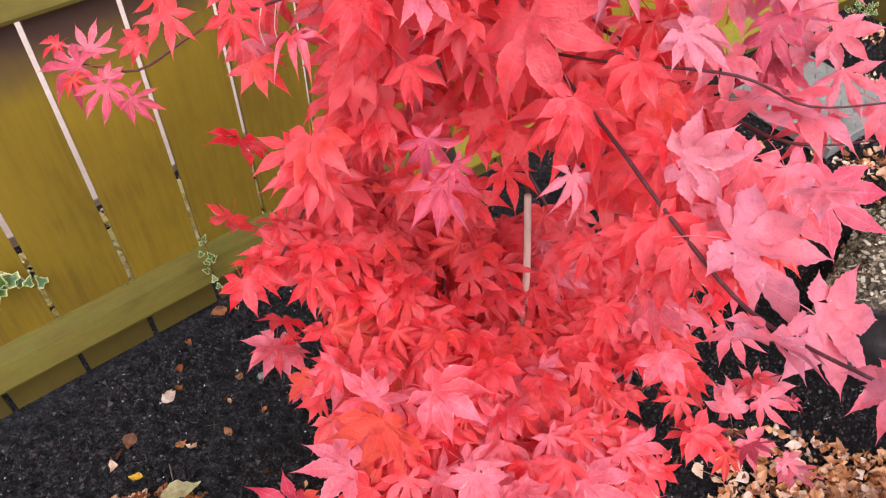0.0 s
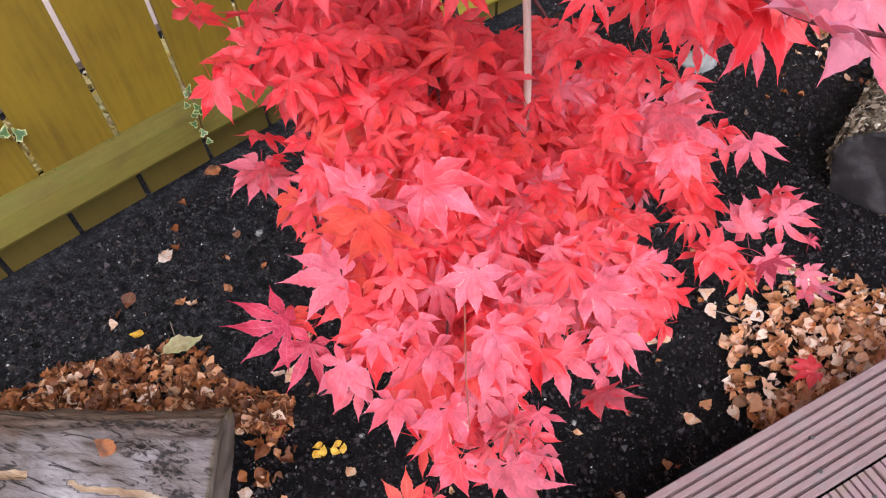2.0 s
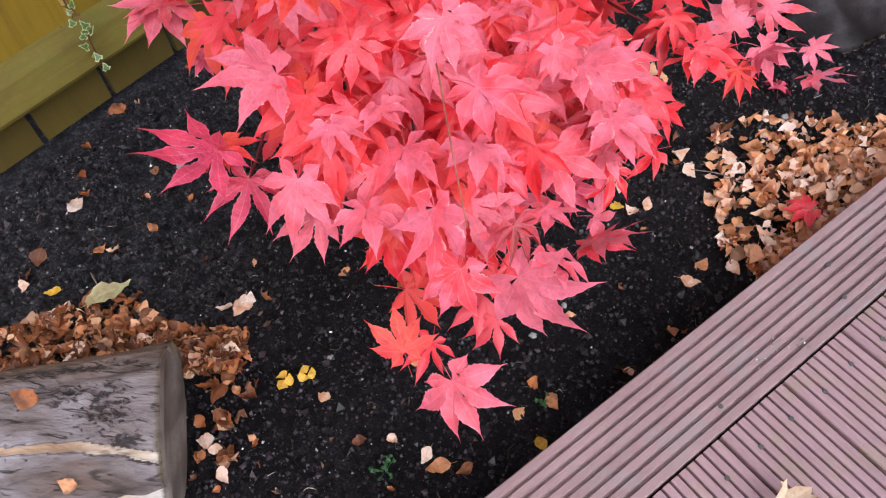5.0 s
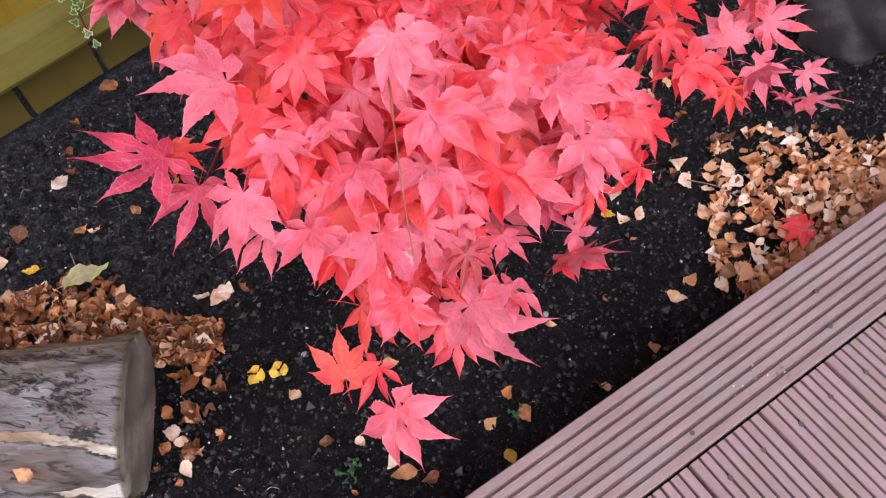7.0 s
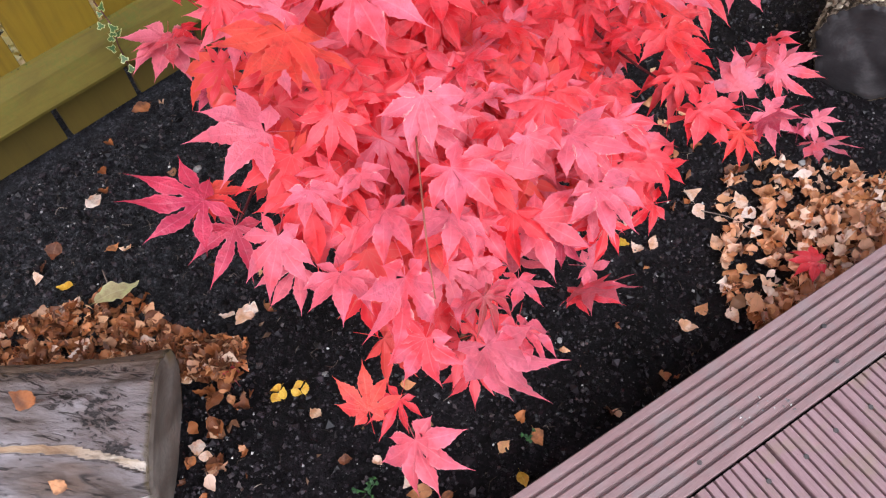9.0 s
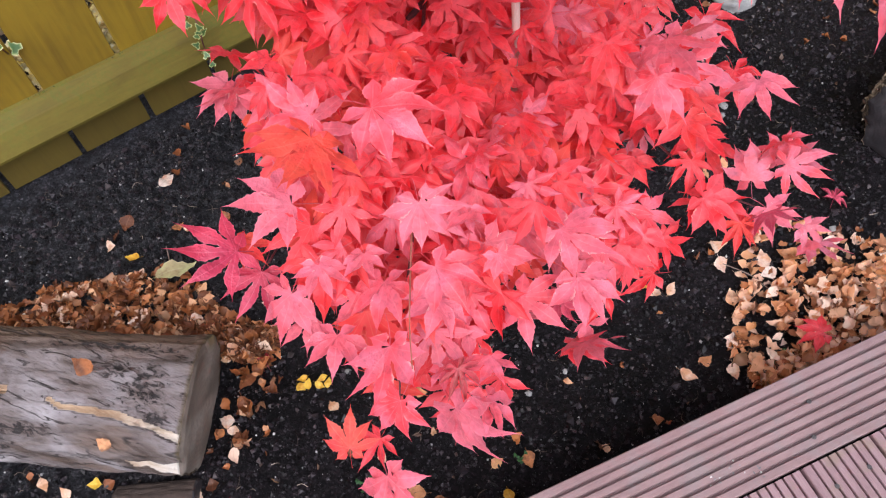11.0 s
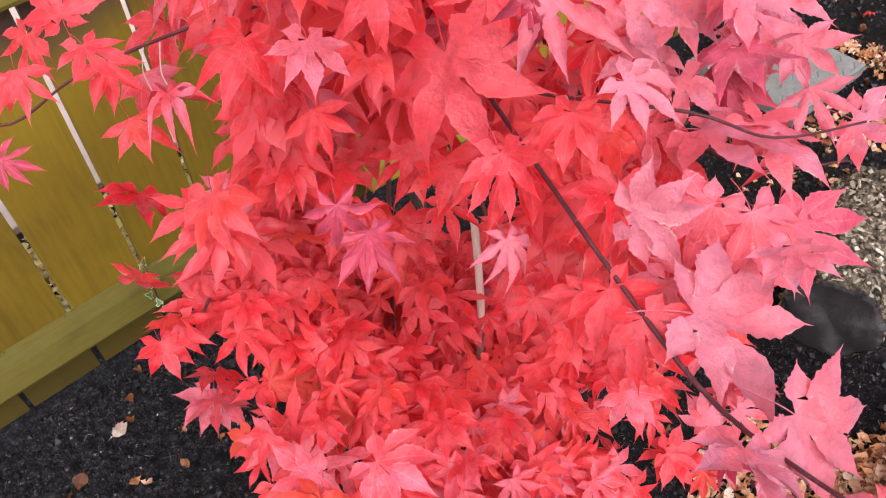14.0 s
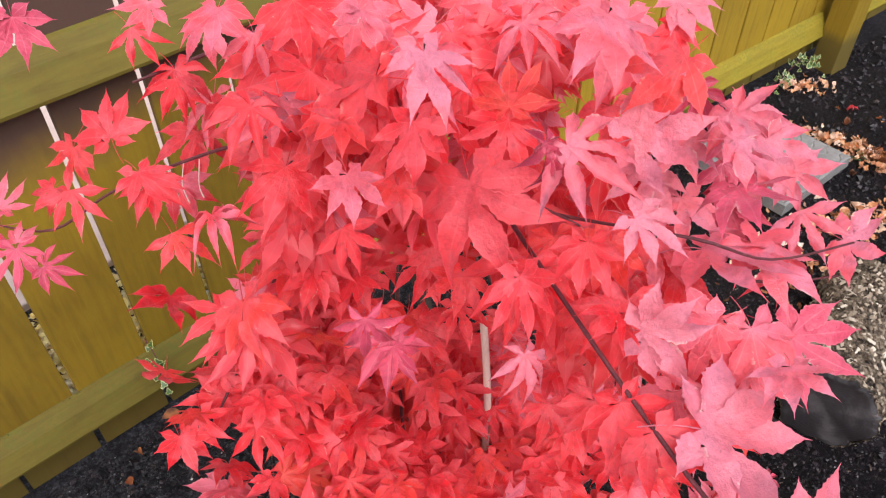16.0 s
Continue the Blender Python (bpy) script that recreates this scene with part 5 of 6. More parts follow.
limp = leaf_facing(Vector((0.113, 0.517, 1.373)), Vector((0.3, -0.8, 0.5)), 14, 0.045)
part("leaf", BLADES[mauve.name][21], maple, limp @ Matrix.Diagonal((0.5, 1, 1.3, 1)), "limp purplish leaf")
hang(pink, [(0.110, 0.500, 1.180, -71, 34, -10, 0.040)], range(20, 24))

# shrivelled leaves, hanging curled
for x, y, z, heading, dip, roll, size in WITHERED:
    part("withered_leaf", DRY[fill_dry.randrange(4)], maple, leaf_pose(x, y, z, heading, dip, roll, size), "shrivelled purplish-brown dead leaf")

# leaves between and behind: the drooping lower dome, the upper tier, and the deep inner layer
fill = random.Random(5)


def low_top(x, y):
    return 0.453 - 0.575 * x + 0.945 * y - 0.285 * x * x - 0.654 * y * y + 0.096 * x * y


def up_top(x, y):
    return 0.938 + 1.275 * x + 0.687 * y - 1.102 * x * x - 0.422 * y * y - 1.842 * x * y


def low_inside(x, y):
    """Plan of the lower dome: a tongue that reaches towards the deck."""
    grow = min(1.0, max(0.0, (y - 0.33) / 0.22)) ** 0.8
    back = min(1.0, max(0.0, (y - 0.36) / 0.30))
    return -0.06 - 0.16 * back < x < 0.06 + 0.24 * grow and 0.33 < y < 0.98


def scatter(count, inside, top, depth, box_, facing, sizes, tones):
    """Leaves on a crown's upper side: tips down and outwards."""
    done = []
    tries = 0
    while len(done) < count and tries < 60000:
        tries += 1
        x, y = fill.uniform(*box_[0]), fill.uniform(*box_[1])
        if not inside(x, y):
            continue
        z = top(x, y) - fill.uniform(*depth)
        p = Vector((x, y, z))
        if any((p - q).length < 0.030 for q in done[-150:]) or covers(p):
            continue
        done.append(p)
        face = Vector((0.62 * math.cos(radians(facing)) + fill.gauss(0, 0.2), 0.62 * math.sin(radians(facing)) + fill.gauss(0, 0.2), 0.85))
        yield leaf_facing(p, face, fill.gauss(0, 52), fill.uniform(*sizes)), fill.choice(tones)


LOW, UP = ((-0.35, 0.45), (0.24, 0.98)), ((-0.16, 0.33), (0.48, 0.85))
S, K, O, M = scarlet, pink, orange, mauve
near_leaves = list(scatter(110, low_inside, low_top, (0.008, 0.050), LOW, -95, (0.052, 0.070), (S, S, S, K, K, K, S)))


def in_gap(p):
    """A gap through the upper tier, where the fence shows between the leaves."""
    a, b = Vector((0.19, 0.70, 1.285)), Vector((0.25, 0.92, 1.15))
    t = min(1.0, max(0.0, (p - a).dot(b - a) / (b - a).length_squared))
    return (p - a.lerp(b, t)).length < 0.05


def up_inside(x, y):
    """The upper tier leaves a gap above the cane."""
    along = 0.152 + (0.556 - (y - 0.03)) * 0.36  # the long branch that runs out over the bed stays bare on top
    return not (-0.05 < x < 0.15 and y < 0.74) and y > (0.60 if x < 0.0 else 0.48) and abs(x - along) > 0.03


near_leaves += list(scatter(60, lambda x, y: y > 0.40 + 0.6 * (x - 0.12), lambda x, y: 0.585 - 0.45 * (x - 0.16), (0.0, 0.11), ((0.13, 0.35), (0.44, 0.86)), -70, (0.048, 0.066), (S, S, K, K)))  # the crown's flank towards the slab
near_leaves += list(scatter(30, lambda x, y: x > -0.12, lambda x, y: 1.38 - 0.25 * (y - 0.6), (0.0, 0.12), ((-0.12, 0.26), (0.60, 0.95)), -95, (0.05, 0.08), (S, S, K, K)))
near_leaves += list(scatter(46, lambda x, y: abs(x - 0.06) < 0.34 - 0.25 * (y - 0.62), low_top, (-0.02, 0.03), ((-0.26, 0.36), (0.60, 0.96)), -95, (0.050, 0.066), (S, S, S, S, K, K)))
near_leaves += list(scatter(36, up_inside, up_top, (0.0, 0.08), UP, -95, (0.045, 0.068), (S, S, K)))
for m, tone in near_leaves:
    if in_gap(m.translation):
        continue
    tone = scarlet if tone is pink and m.translation.x < 0.10 and m.translation.y > 0.55 else tone  # the pinker leaves hang towards the slab
    part("leaf", BLADES[tone.name][fill.randrange(22)], maple, m)
deep = {t.name: Heap() for t in (S, K, O)}
mats = {t.name: t for t in (S, K, O)}
rest = list(scatter(380, low_inside, low_top, (0.05, 0.22), LOW, -95, (0.045, 0.065), (S, S, S, O)))
rest += list(scatter(130, lambda x, y: x > -0.1, lambda x, y: 1.38 - 0.2 * (y - 0.6), (0.03, 0.22), ((-0.1, 0.26), (0.70, 1.05)), -95, (0.05, 0.075), (S, S, S, K)))
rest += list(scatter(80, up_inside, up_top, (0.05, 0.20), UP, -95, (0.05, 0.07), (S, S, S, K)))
for m, tone in rest:
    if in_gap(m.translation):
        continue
    v, f, r = fill.choice(SHAPES)
    deep[tone.name].add(v, f, m, r)
for key, h in deep.items():
    part("inner_leaves", mesh_of("inner_leaves", h.v, h.f, mats[key], True, rib=h.extra), maple, kind="stuff")


# ---- fallen leaves ----
def birch(seed, points=10, crumple=1.0):
    """Small fallen leaf a unit long: toothed oval, folded and curled."""
    r = random.Random(seed)
    verts, faces, rib = [], [], []
    fold, curl, twist, plump = crumple * r.uniform(-0.3, 0.7), crumple * r.uniform(-0.5, 1.1), crumple * r.uniform(-0.5, 0.5), r.uniform(0.75, 1.1)
    for i in range(points + 1):
        t = i / points
        w = (0.06 + 0.36 * (t / 0.38) ** 0.6 if t < 0.38 else 0.42 * (1 - ((t - 0.38) / 0.62) ** 1.25)) * plump * (1 + (0.06 if i % 2 else -0.05) * r.uniform(0.2, 1.8))
        if i == points:
            w = 0.005
        z = curl * (t - 0.5) ** 2
        for side in (-1, 0, 1):
            verts.append((side * w + 0.05 * math.sin(t * 5 + seed), t - 0.5, z + abs(side) * w * fold + side * twist * w * (t - 0.3) + 0.07 * crumple * r.uniform(-1, 1) * abs(side) + 0.03 * math.sin(t * 9 + seed)))
            rib.append(float(abs(side)))
    for i in range(points):
        for s in (0, 1):
            a = 3 * i + s
            faces.append((a, a + 1, a + 4, a + 3))
    k = len(verts)
    verts += [(-0.012, -0.5, verts[1][2]), (0.012, -0.5, verts[1][2]), (0.03, -0.80, verts[1][2] + 0.05)]
    rib += [0.5, 0.5, 0.5]
    faces.append((k, k + 1, k + 2))
    return verts, faces, rib


BIRCH = [birch(i) for i in range(14)]
RUMPLED = [birch(120 + i, 8, 2.6) for i in range(18)]
FALLEN = {m.name: [mesh_of("fallen_leaf", v, f, m, True, rib=r) for v, f, r in BIRCH] for m in (litter_brown, litter_tan, litter_yellow, litter_green)}
drop = random.Random(11)


def fallen(material, x, y, size, heading=None, label="dry tan birch leaf lying on the soil", lift=0.007, tilt=12):
    m = Matrix.Translation((x, y, rise(x, y) + lift)) @ pose(0, 0, 0, drop.gauss(0, tilt), drop.gauss(0, tilt), drop.uniform(0, 360) if heading is None else heading) @ Matrix.Diagonal((size, size, size, 1))
    return single("fallen_leaf", FALLEN[material.name][drop.randrange(14)], label, "leaf", "fallen leaves on the soil", m=m)


T_, B_, Y_ = litter_tan, litter_brown, litter_yellow
for x, y, s in [(-0.662, 1.023, 0.054), (-0.578, 0.886, 0.033), (0.571, 0.871, 0.046), (0.575, 0.824, 0.038), (0.751, 0.878, 0.032), (0.71, 0.847, 0.046), (0.661, 0.84, 0.043), (0.667, 0.807, 0.034), (0.615, 0.804, 0.029), (0.482, 0.574, 0.037), (0.521, 0.611, 0.031), (0.57, 0.585, 0.035), (0.592, 0.666, 0.045), (0.587, 0.752, 0.042), (0.468, 0.768, 0.033), (0.429, 0.815, 0.031), (0.553, 1.13, 0.042), (0.59, 1.103, 0.04)]:
    fallen(T_, x, y, s)
for x, y, s in [(0.611, 1.086, 0.032), (0.565, 1.059, 0.037), (0.411, 0.483, 0.033), (-0.335, 0.702, 0.046), (-0.318, 0.712, 0.036), (-0.363, 0.7, 0.033), (-0.094, 0.391, 0.024), (-0.031, 0.329, 0.042), (-0.046, 0.353, 0.031), (0.314, 0.424, 0.021), (-0.199, 0.487, 0.027), (-0.349, 0.639, 0.031), (-0.399, 0.447, 0.032), (-0.381, 0.429, 0.024), (0.118, 0.39, 0.026), (0.433, 0.762, 0.029), (0.251, 0.553, 0.02), (-0.747, 0.835, 0.028), (-0.497, 0.704, 0.029)]:
    fallen(T_, x, y, s)
for x, y, s in [(-0.359, 0.586, 0.044), (-0.394, 0.544, 0.043), (-0.348, 0.563, 0.03), (-0.342, 0.523, 0.025), (-0.407, 0.419, 0.024), (-0.369, 0.473, 0.044), (-0.725, 0.899, 0.038), (-0.742, 0.867, 0.029), (0.01, 0.315, 0.031), (0.176, 0.397, 0.034), (-0.145, 0.399, 0.028), (-0.595, 1.279, 0.046), (-0.603, 0.89, 0.029), (-0.328, 0.636, 0.031), (-0.501, 0.923, 0.027)]:
    fallen(B_, x, y, s, label="curled brown leaf on the soil")
for x, y, s in [(-0.687, 0.807, 0.032), (0.408, 0.772, 0.029), (0.14, 0.331, 0.026)]:
    fallen(Y_, x, y, s, label="yellow fallen leaf on the dark soil")
for x, y, s_, m_ in [(-0.730, 0.316, 0.032, T_), (-0.680, 0.302, 0.028, T_), (-0.622, 0.320, 0.034, Y_), (-0.596, 0.318, 0.026, B_), (-0.430, 0.31, 0.036, T_), (-0.377, 0.528, 0.042, B_), (-0.366, 0.415, 0.032, B_)]:
    fallen(m_, x, y, s_, label="dry leaf lying beside the log")
for x, y in [(-0.262, 0.528), (-0.223, 0.532)]:
    for k in range(3):
        fallen(Y_, x + 0.009 * math.cos(k * 2.1), y + 0.009 * math.sin(k * 2.1), 0.022, 120 * k, "small bright yellow crumpled leaf on the soil", 0.014, 25)
long_leaf = fallen(litter_green, -0.568, 0.765, 0.075, -58, "long pale green folded leaf on the leaf pile", 0.04, 8)
long_leaf.matrix_basis = long_leaf.matrix_basis @ Matrix.Diagonal((0.85, 1.15, 0.8, 1))
red = single("fallen_leaf", BLADES[scarlet.name][26], "dark red maple leaf lying on the birch leaf litter", "leaf", "fallen leaves on the soil", m=leaf_pose(0.728, 0.648, 0.062, 165, 8, 4, 0.054))
single("fallen_leaf", BLADES[mauve.name][20], "dried maple leaf on the soil", "leaf", "fallen leaves on the soil", m=leaf_pose(0.83, 0.99, 0.02, 60, 4, 0, 0.05))
single("fallen_leaf", BLADES[scarlet.name][21], "small red maple leaf on the dark soil", "leaf", "fallen leaves on the soil", m=leaf_pose(1.718, 2.464, 0.018, 100, 4, 0, 0.034))
single("fallen_leaf", DRY[1], "crumpled dark red maple leaf beside the log", "leaf", "fallen leaves on the soil", m=leaf_pose(-0.345, 0.585, 0.040, 250, 10, 20, 0.036))
for x, y, z, s in [(-0.575, 0.452, 0.262, 0.040), (-0.535, 0.342, 0.196, 0.028)]:
    single("fallen_leaf", FALLEN[B_.name][3], "orange-brown leaf lying on the log", "leaf", "fallen leaves on the log", m=Matrix.Translation((x, y, z)) @ pose(0, 0, 0, 20, 0, 70) @ Matrix.Diagonal((s, s, s, 1)))
v, f, r = RUMPLED[4]
single("fallen_leaf", mesh_of("fallen_leaf", v, f, litter_cream, True, rib=r), "pale crumpled dry leaf lying on the deck boards", "leaf", m=Matrix.Translation((0.394, 0.122, DECK_Z + 0.014)) @ pose(0, 0, 0, 14, -10, 150) @ Matrix.Diagonal((0.054, 0.048, 0.060, 1)))


def pile(name, label, material, count, spot, height, sizes):
    h = Heap()
    while count:
        x, y, k = spot()
        if not on_bed(x, y):
            continue
        s = drop.uniform(*sizes)
        v, f, r = drop.choice(RUMPLED if drop.random() < 0.6 else BIRCH)
        lift = rise(x, y) + 0.006 + height * k * drop.random()
        h.add(v, f, Matrix.Translation((x, y, lift)) @ pose(0, 0, 0, drop.gauss(0, 29), drop.gauss(0, 29), drop.uniform(0, 360)) @ Matrix.Diagonal((s * drop.uniform(0.65, 1.1), s, s * drop.uniform(0.8, 1.3), 1)), r)
        count -= 1
    single(name, mesh_of(name, h.v, h.f, material, True, rib=h.extra), label, "leaf litter", kind="stuff")


def left_spot():
    """The heap lies against the log, bulges towards the fence in its middle, and trails round the sawn end."""
    if drop.random() < 0.022:
        t = drop.random() ** 1.7
        return -0.350 + drop.gauss(0, 0.026) - 0.02 * t, 0.63 - 0.27 * t, 0.4 * (1 - t)
    x = drop.uniform(-1.05, -0.335)
    top = float(np.interp(x, (-1.05, -0.90, -0.86, -0.70, -0.60, -0.53, -0.48, -0.40, -0.335), (0.66, 0.672, 0.715, 0.735, 0.77, 0.75, 0.678, 0.652, 0.63)))
    d = min(1.05, abs(drop.gauss(0, 0.55)))
    return x, 0.572 + (top - 0.572) * d, max(0.15, 1 - d)


def right_spot():
    """Widest in the middle of the drift, a narrow band further along the deck."""
    t = 0.38 + 1.15 * drop.random() ** 0.85
    d = min(1.0, abs(drop.gauss(0, 0.45)))
    p = EDGE + RUN * t - INTO * (0.012 + d * (0.10 + 0.22 * math.exp(-((t - 0.62) / 0.17) ** 2)))
    if math.hypot(p.x - 0.640, p.y - 0.665) < 0.05 and drop.random() < 0.8:  # a bare patch inside the drift
        return right_spot()
    return p.x, p.y, max(0.12, 1 - d)


def far_spot():
    a, b = drop.gauss(0.07, 0.13), drop.gauss(0, 0.035)
    return 1.62 + 0.69 * a + 0.72 * b, 2.22 - 0.72 * a + 0.69 * b, 0.5


pile("leaf_pile", "heap of brown and russet birch leaves against the log", litter_brown, 1500, left_spot, 0.055, (0.016, 0.038))
pile("leaf_pile", "paler dry leaves lying over the brown heap", litter_tan, 200, left_spot, 0.055, (0.016, 0.034))
pile("leaf_pile", "drift of tan birch leaves along the deck", litter_tan, 1450, right_spot, 0.050, (0.017, 0.039))
pile("leaf_pile", "palest leaves on top of the drift along the deck", litter_tan, 300, right_spot, 0.058, (0.017, 0.036))
pile("leaf_pile", "orange-brown leaves in the drift along the deck", litter_brown, 480, right_spot, 0.040, (0.018, 0.039))
pile("leaf_pile", "scatter of orange-brown leaves near the slab", litter_tan, 240, far_spot, 0.02, (0.016, 0.034))
pile("leaf_pile", "brown leaves among the pale ones near the slab", litter_brown, 120, far_spot, 0.02, (0.016, 0.034))
pile("leaf_pile", "scatter of brown leaves by the fence post", litter_tan, 46, lambda: (drop.gauss(1.60, 0.06), drop.gauss(2.64, 0.03), 0.4), 0.02, (0.018, 0.034))
pile("leaf_pile", "thin scatter of leaves on the soil beyond the log", litter_tan, 70, lambda: (drop.gauss(1.18, 0.13), drop.gauss(1.72, 0.10), 0.3), 0.015, (0.018, 0.036))
pile("leaf_pile", "tan leaves beside the flaky log's far side", litter_tan, 150, lambda: (drop.gauss(1.47, 0.10), drop.gauss(1.87, 0.05), 0.3), 0.02, (0.018, 0.036))
pile("leaf_litter", "stray dry leaves and scraps over the bed", litter_brown, 150, lambda: (drop.uniform(-1.0, 1.9), drop.uniform(0.3, 2.6), 0.1), 0.01, (0.012, 0.032))

# ---- stones ----
stone_mat = surface("pale_stone", [(0.3, (0.30, 0.29, 0.28)), (0.5, (0.27, 0.26, 0.25)), (0.75, (0.40, 0.39, 0.37))], 25, depth=0.002)


def stone(seed, rx, ry, rz):
    bm = bmesh.new()
    bmesh.ops.create_icosphere(bm, subdivisions=3, radius=1)
    for q in bm.verts:
        k = 1 + 0.42 * noise.noise(q.co * 1.5 + Vector((seed * 7 + 3, 0, 0))) + 0.16 * noise.noise(q.co * 4 + Vector((0, seed, 0)))
        q.co = Vector((q.co.x * rx * k, q.co.y * ry * k, q.co.z * rz * k))
    bm.verts.index_update()
    out = [q.co.copy() for q in bm.verts], [tuple(q.index for q in p.verts) for p in bm.faces]
    bm.free()
    return out


for i, (x, y, a, b, c) in enumerate([(0.715, 1.63, 0.060, 0.042, 0.030)]):
    v, f = stone(i, a, b, c)
    single("rock", mesh_of("rock", v, f, stone_mat, True), "pale grey rough rock half sunk in the soil", "rock", m=pose(x, y, rise(x, y) + 0.004, 0, 0, 30))
for i, (x, y, r) in enumerate([(0.634, 1.262, 0.011), (0.628, 1.235, 0.009), (0.245, 0.575, 0.006), (0.175, 0.525, 0.007), (-0.18, 0.56, 0.006), (-0.45, 1.08, 0.010), (0.50, 1.05, 0.008), (0.82, 0.92, 0.009)]):
    v, f = stone(i + 5, r, r * 0.8, r * 0.6)
    single("pebble", mesh_of("pebble", v, f, stone_mat, True), "small whitish pebble on the soil", "pebble", "pebbles on the soil", m=pose(x, y, rise(x, y) + r * 0.3, 0, 0, 50 * i))

h = Heap()
for x, y in ((0.462, 0.332), (0.498, 0.348), (0.531, 0.348)):
    for i in range(6):
        v, f = stone(30 + i, 0.0020 * drop.uniform(0.5, 1.2), 0.0012, 0.0006)
        h.add(v, f, Matrix.Translation((x + drop.gauss(0, 0.009), y + drop.gauss(0, 0.006), DECK_Z + 0.0008)) @ pose(0, 0, 0, 0, 0, drop.uniform(0, 180)))
single("grit_flecks", mesh_of("grit_flecks", h.v, h.f, grit_mat), "pale flecks of grit on the border board", "grit", kind="stuff")

# ---- twigs, weeds and ivy ----
for path, r in (([(0.578, 0.826, 0.010), (0.626, 0.799, 0.016), (0.652, 0.777, 0.014), (0.673, 0.752, 0.020)], 0.0011), ([(-0.62, 0.84, 0.01), (-0.60, 0.80, 0.018)], 0.0014)):
    v, f = tube([(x, y, z + rise(x, y)) for x, y, z in path], [r] * len(path), 5)
    single("twig", mesh_of("twig", v, f, dead_twig_mat, True), "thin dry twig lying on the soil", "twig", "twigs on the soil")


def weed(x, y, spread, count, seed):
    r = random.Random(seed)
    w = thing("weed", "small green seedling growing in the soil", "weed", "weeds", at=Matrix.Translation((x, y, rise(x, y))))
    v, f, rb = birch(seed + 90, 5)
    blade = mesh_of("leaf", v, f, weed_green, True, rib=rb)
    for i in range(count):
        a = r.uniform(0, 360)
        d = spread * r.random() ** 0.5
        px, py, pz = d * math.cos(radians(a)), d * math.sin(radians(a)), 0.008 + 0.02 * r.random()
        s = r.uniform(0.007, 0.011)
        part("leaf", blade, w, Matrix.Translation((px, py, pz)) @ pose(0, 0, 0, r.gauss(0, 20), r.gauss(0, 20), a) @ Matrix.Diagonal((s, s, s, 1)))
        sv_, sf_ = tube([(0, 0, -0.004), (px * 0.6, py * 0.6, pz * 0.7), (px, py, pz)], (0.0008, 0.0007, 0.0006), 4)
        part("stem", mesh_of("stem", sv_, sf_, weed_green), w)


weed(-0.115, 0.345, 0.022, 16, 1)
weed(0.13, 1.70, 0.035, 9, 2)
weed(1.62, 2.18, 0.05, 14, 3)
weed(1.30, 2.50, 0.07, 16, 4)
weed(0.655, 0.60, 0.03, 10, 5)
weed(0.16, 0.40, 0.012, 6, 6)


def ivy_leaf(seed):
    r = random.Random(seed)
    pts = [(0, -0.12), (0.30, -0.30), (0.52, 0.02), (0.28, 0.22), (0.20, 0.52), (0.0, 0.85), (-0.20, 0.52), (-0.28, 0.22), (-0.52, 0.02), (-0.30, -0.30)]
    pts = [(x * r.uniform(0.85, 1.15), y * r.uniform(0.9, 1.1)) for x, y in pts]
    v = [(0, 0.12, 0.03)] + [(0.55 * x, 0.12 + 0.55 * (y - 0.12), 0.03) for x, y in pts] + [(x, y, 0.05 * r.uniform(-1, 1)) for x, y in pts]
    k = len(pts)
    f = [(0, 1 + i, 1 + (i + 1) % k) for i in range(k)] + [(1 + i, 1 + k + i, 1 + k + (i + 1) % k, 1 + (i + 1) % k) for i in range(k)]
    return mesh_of("leaf", v, f, ivy_mat, True, rim=[0.0] + [0.35] * k + [0.8] * k)


IVY = [ivy_leaf(i) for i in range(4)]


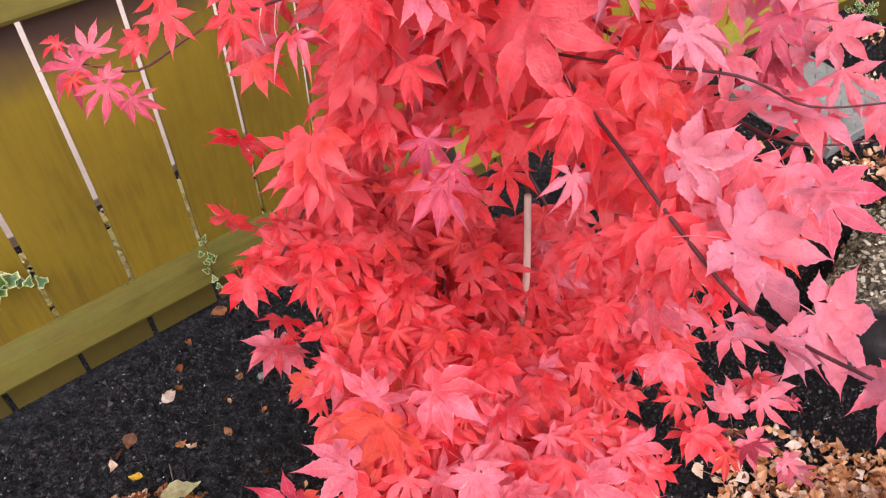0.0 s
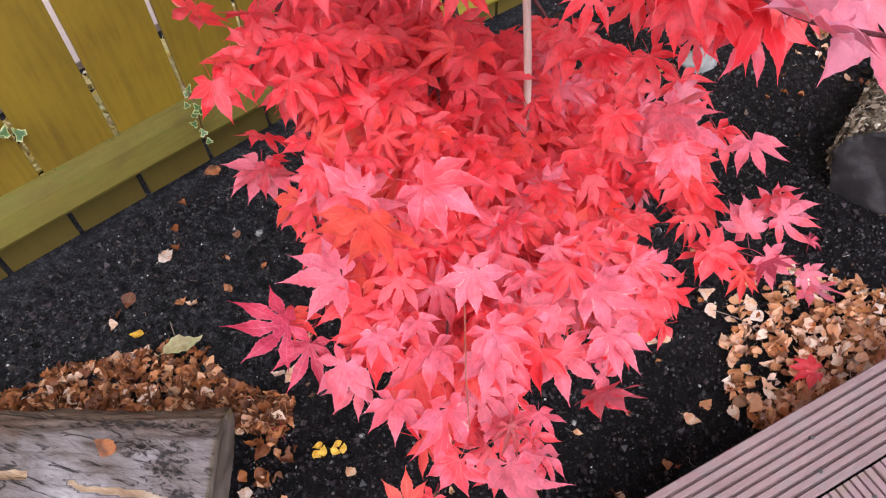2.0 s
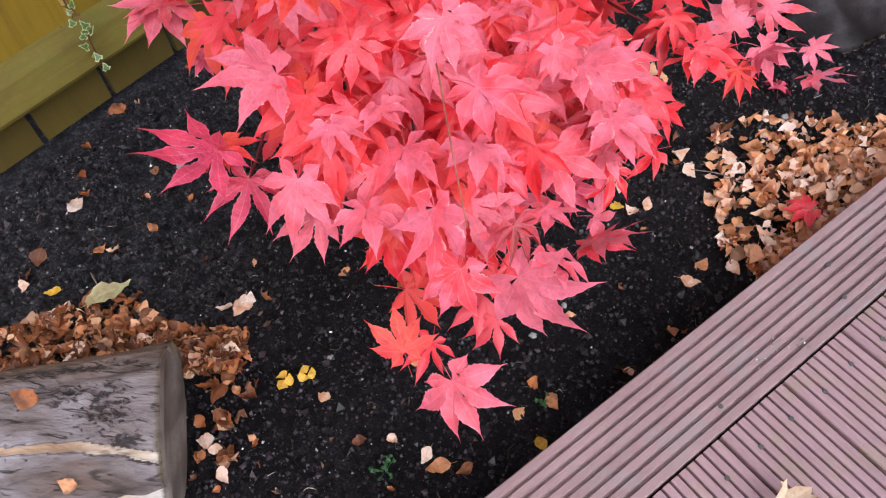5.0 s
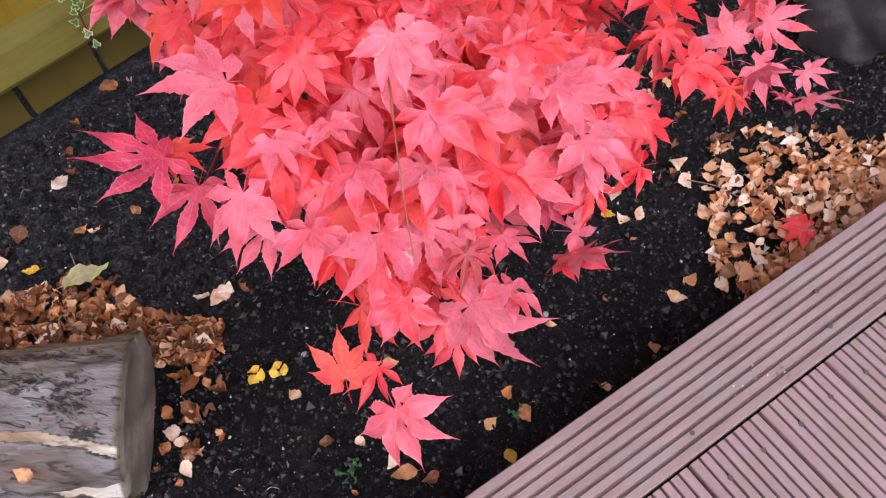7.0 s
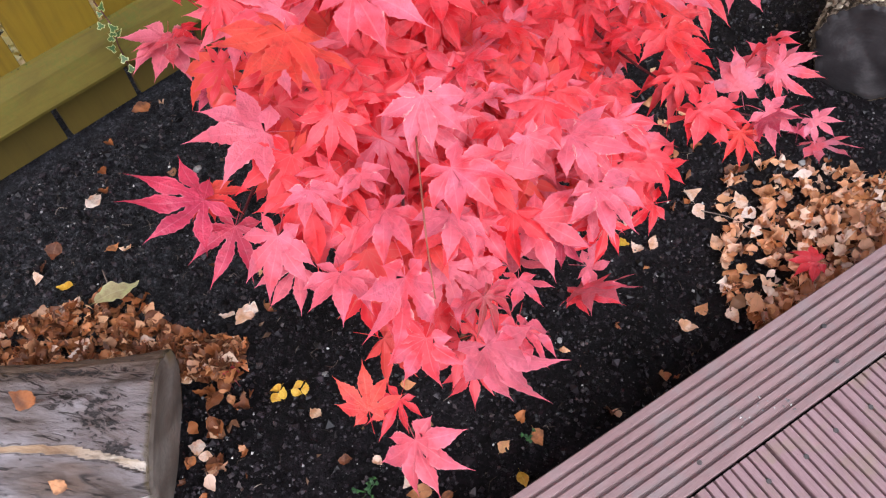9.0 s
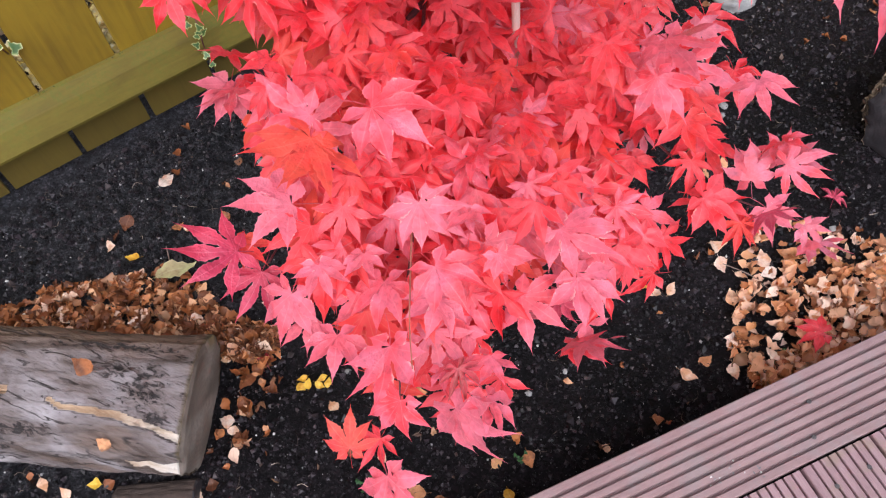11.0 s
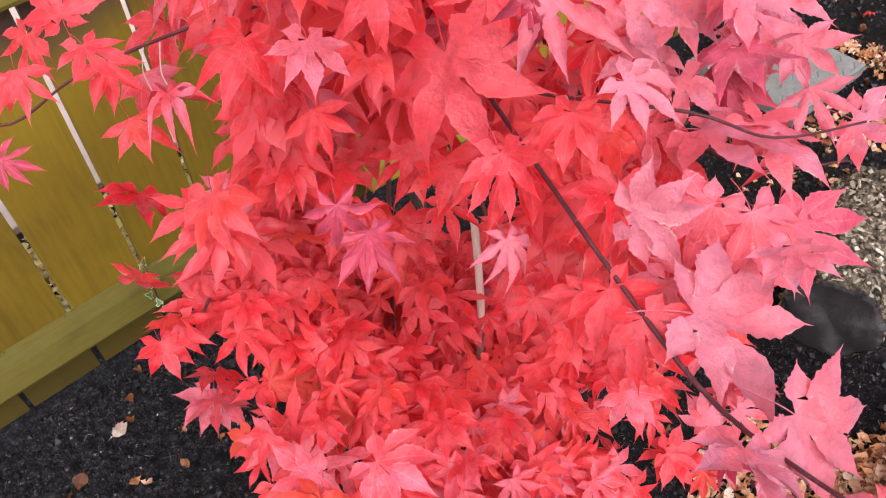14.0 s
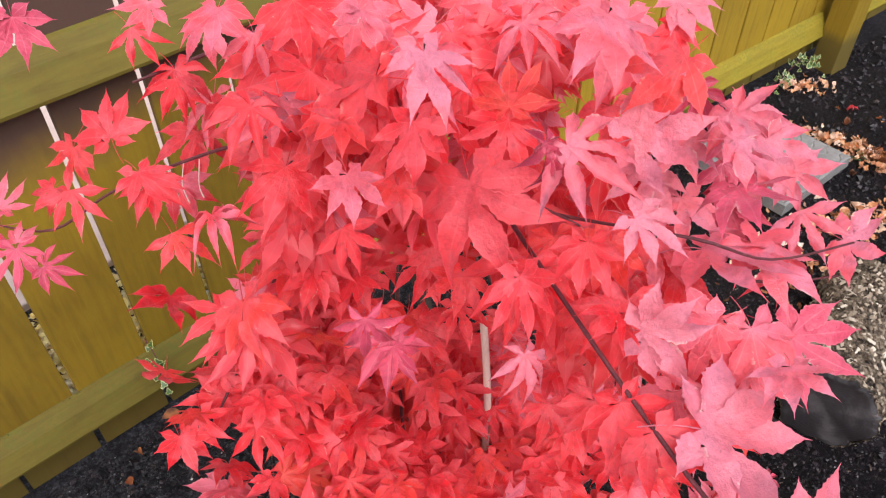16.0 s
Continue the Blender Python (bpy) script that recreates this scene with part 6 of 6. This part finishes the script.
def ivy(path, count, size, seed, spread):
    """Sprig of ivy that pokes through the fence."""
    r = random.Random(seed)
    o = thing("ivy_sprig", "variegated green and cream ivy creeping through the fence gap", "ivy", "ivy on the fence")
    v, f = tube(path, [0.0014] * len(path), 5)
    part("stem", mesh_of("stem", v, f, bark_twig, True), o)
    for i in range(count):
        t = (i + 0.5) / count * (len(path) - 1)
        p = Vector(path[int(t)]).lerp(Vector(path[min(int(t) + 1, len(path) - 1)]), t % 1)
        p += Vector((r.gauss(0, spread), r.gauss(0, spread) - 0.012, r.gauss(0, spread * 0.7)))
        s = size * r.uniform(0.7, 1.2)
        part("leaf", IVY[i % 4], o, Matrix.Translation(p) @ pose(0, 0, 0, r.gauss(55, 18), r.gauss(0, 20), r.gauss(25, 40)) @ Matrix.Diagonal((s, s, s, 1)))


def on_fence(s, z, out=0.02):
    p = LEFT + U1 * s + Vector((0.6313, -0.7755, 0)) * out
    return (p.x, p.y, z)


ivy([on_fence(-0.01, 0.36, 0.0), on_fence(-0.03, 0.44, 0.03), on_fence(-0.07, 0.46, 0.05), on_fence(-0.12, 0.40, 0.05)], 15, 0.030, 1, 0.015)
ivy([on_fence(0.352, 0.30, 0.01), on_fence(0.352, 0.26, 0.05), on_fence(0.345, 0.22, 0.055), on_fence(0.345, 0.16, 0.055)], 11, 0.017, 2, 0.006)
ivy([(1.46, 2.64, 0.01), (1.53, 2.67, 0.05), (1.60, 2.70, 0.10), (1.66, 2.71, 0.05)], 52, 0.021, 3, 0.024)

# leaves on the strip of earth at the far side of the fence, seen through the gaps
h = Heap()
back = random.Random(9)
for i in range(4600):
    s, d = back.uniform(-0.9, 1.3), back.uniform(0.19, 0.53)
    p = LEFT + U1 * s + BACK * d
    v, f, r = back.choice(BIRCH)
    k = back.uniform(0.022, 0.040)
    h.add(v, f, Matrix.Translation((p.x, p.y, rise(p.x, p.y) + back.uniform(0.008, 0.03))) @ pose(0, 0, 0, back.gauss(0, 28), back.gauss(0, 28), back.uniform(0, 360)) @ Matrix.Diagonal((k, k, k, 1)), r)
single("leaf_pile", mesh_of("leaf_pile", h.v, h.f, litter_pale, True, rib=h.extra), "pale yellow leaves on the earth at the far side of the fence", "leaf litter", kind="stuff")
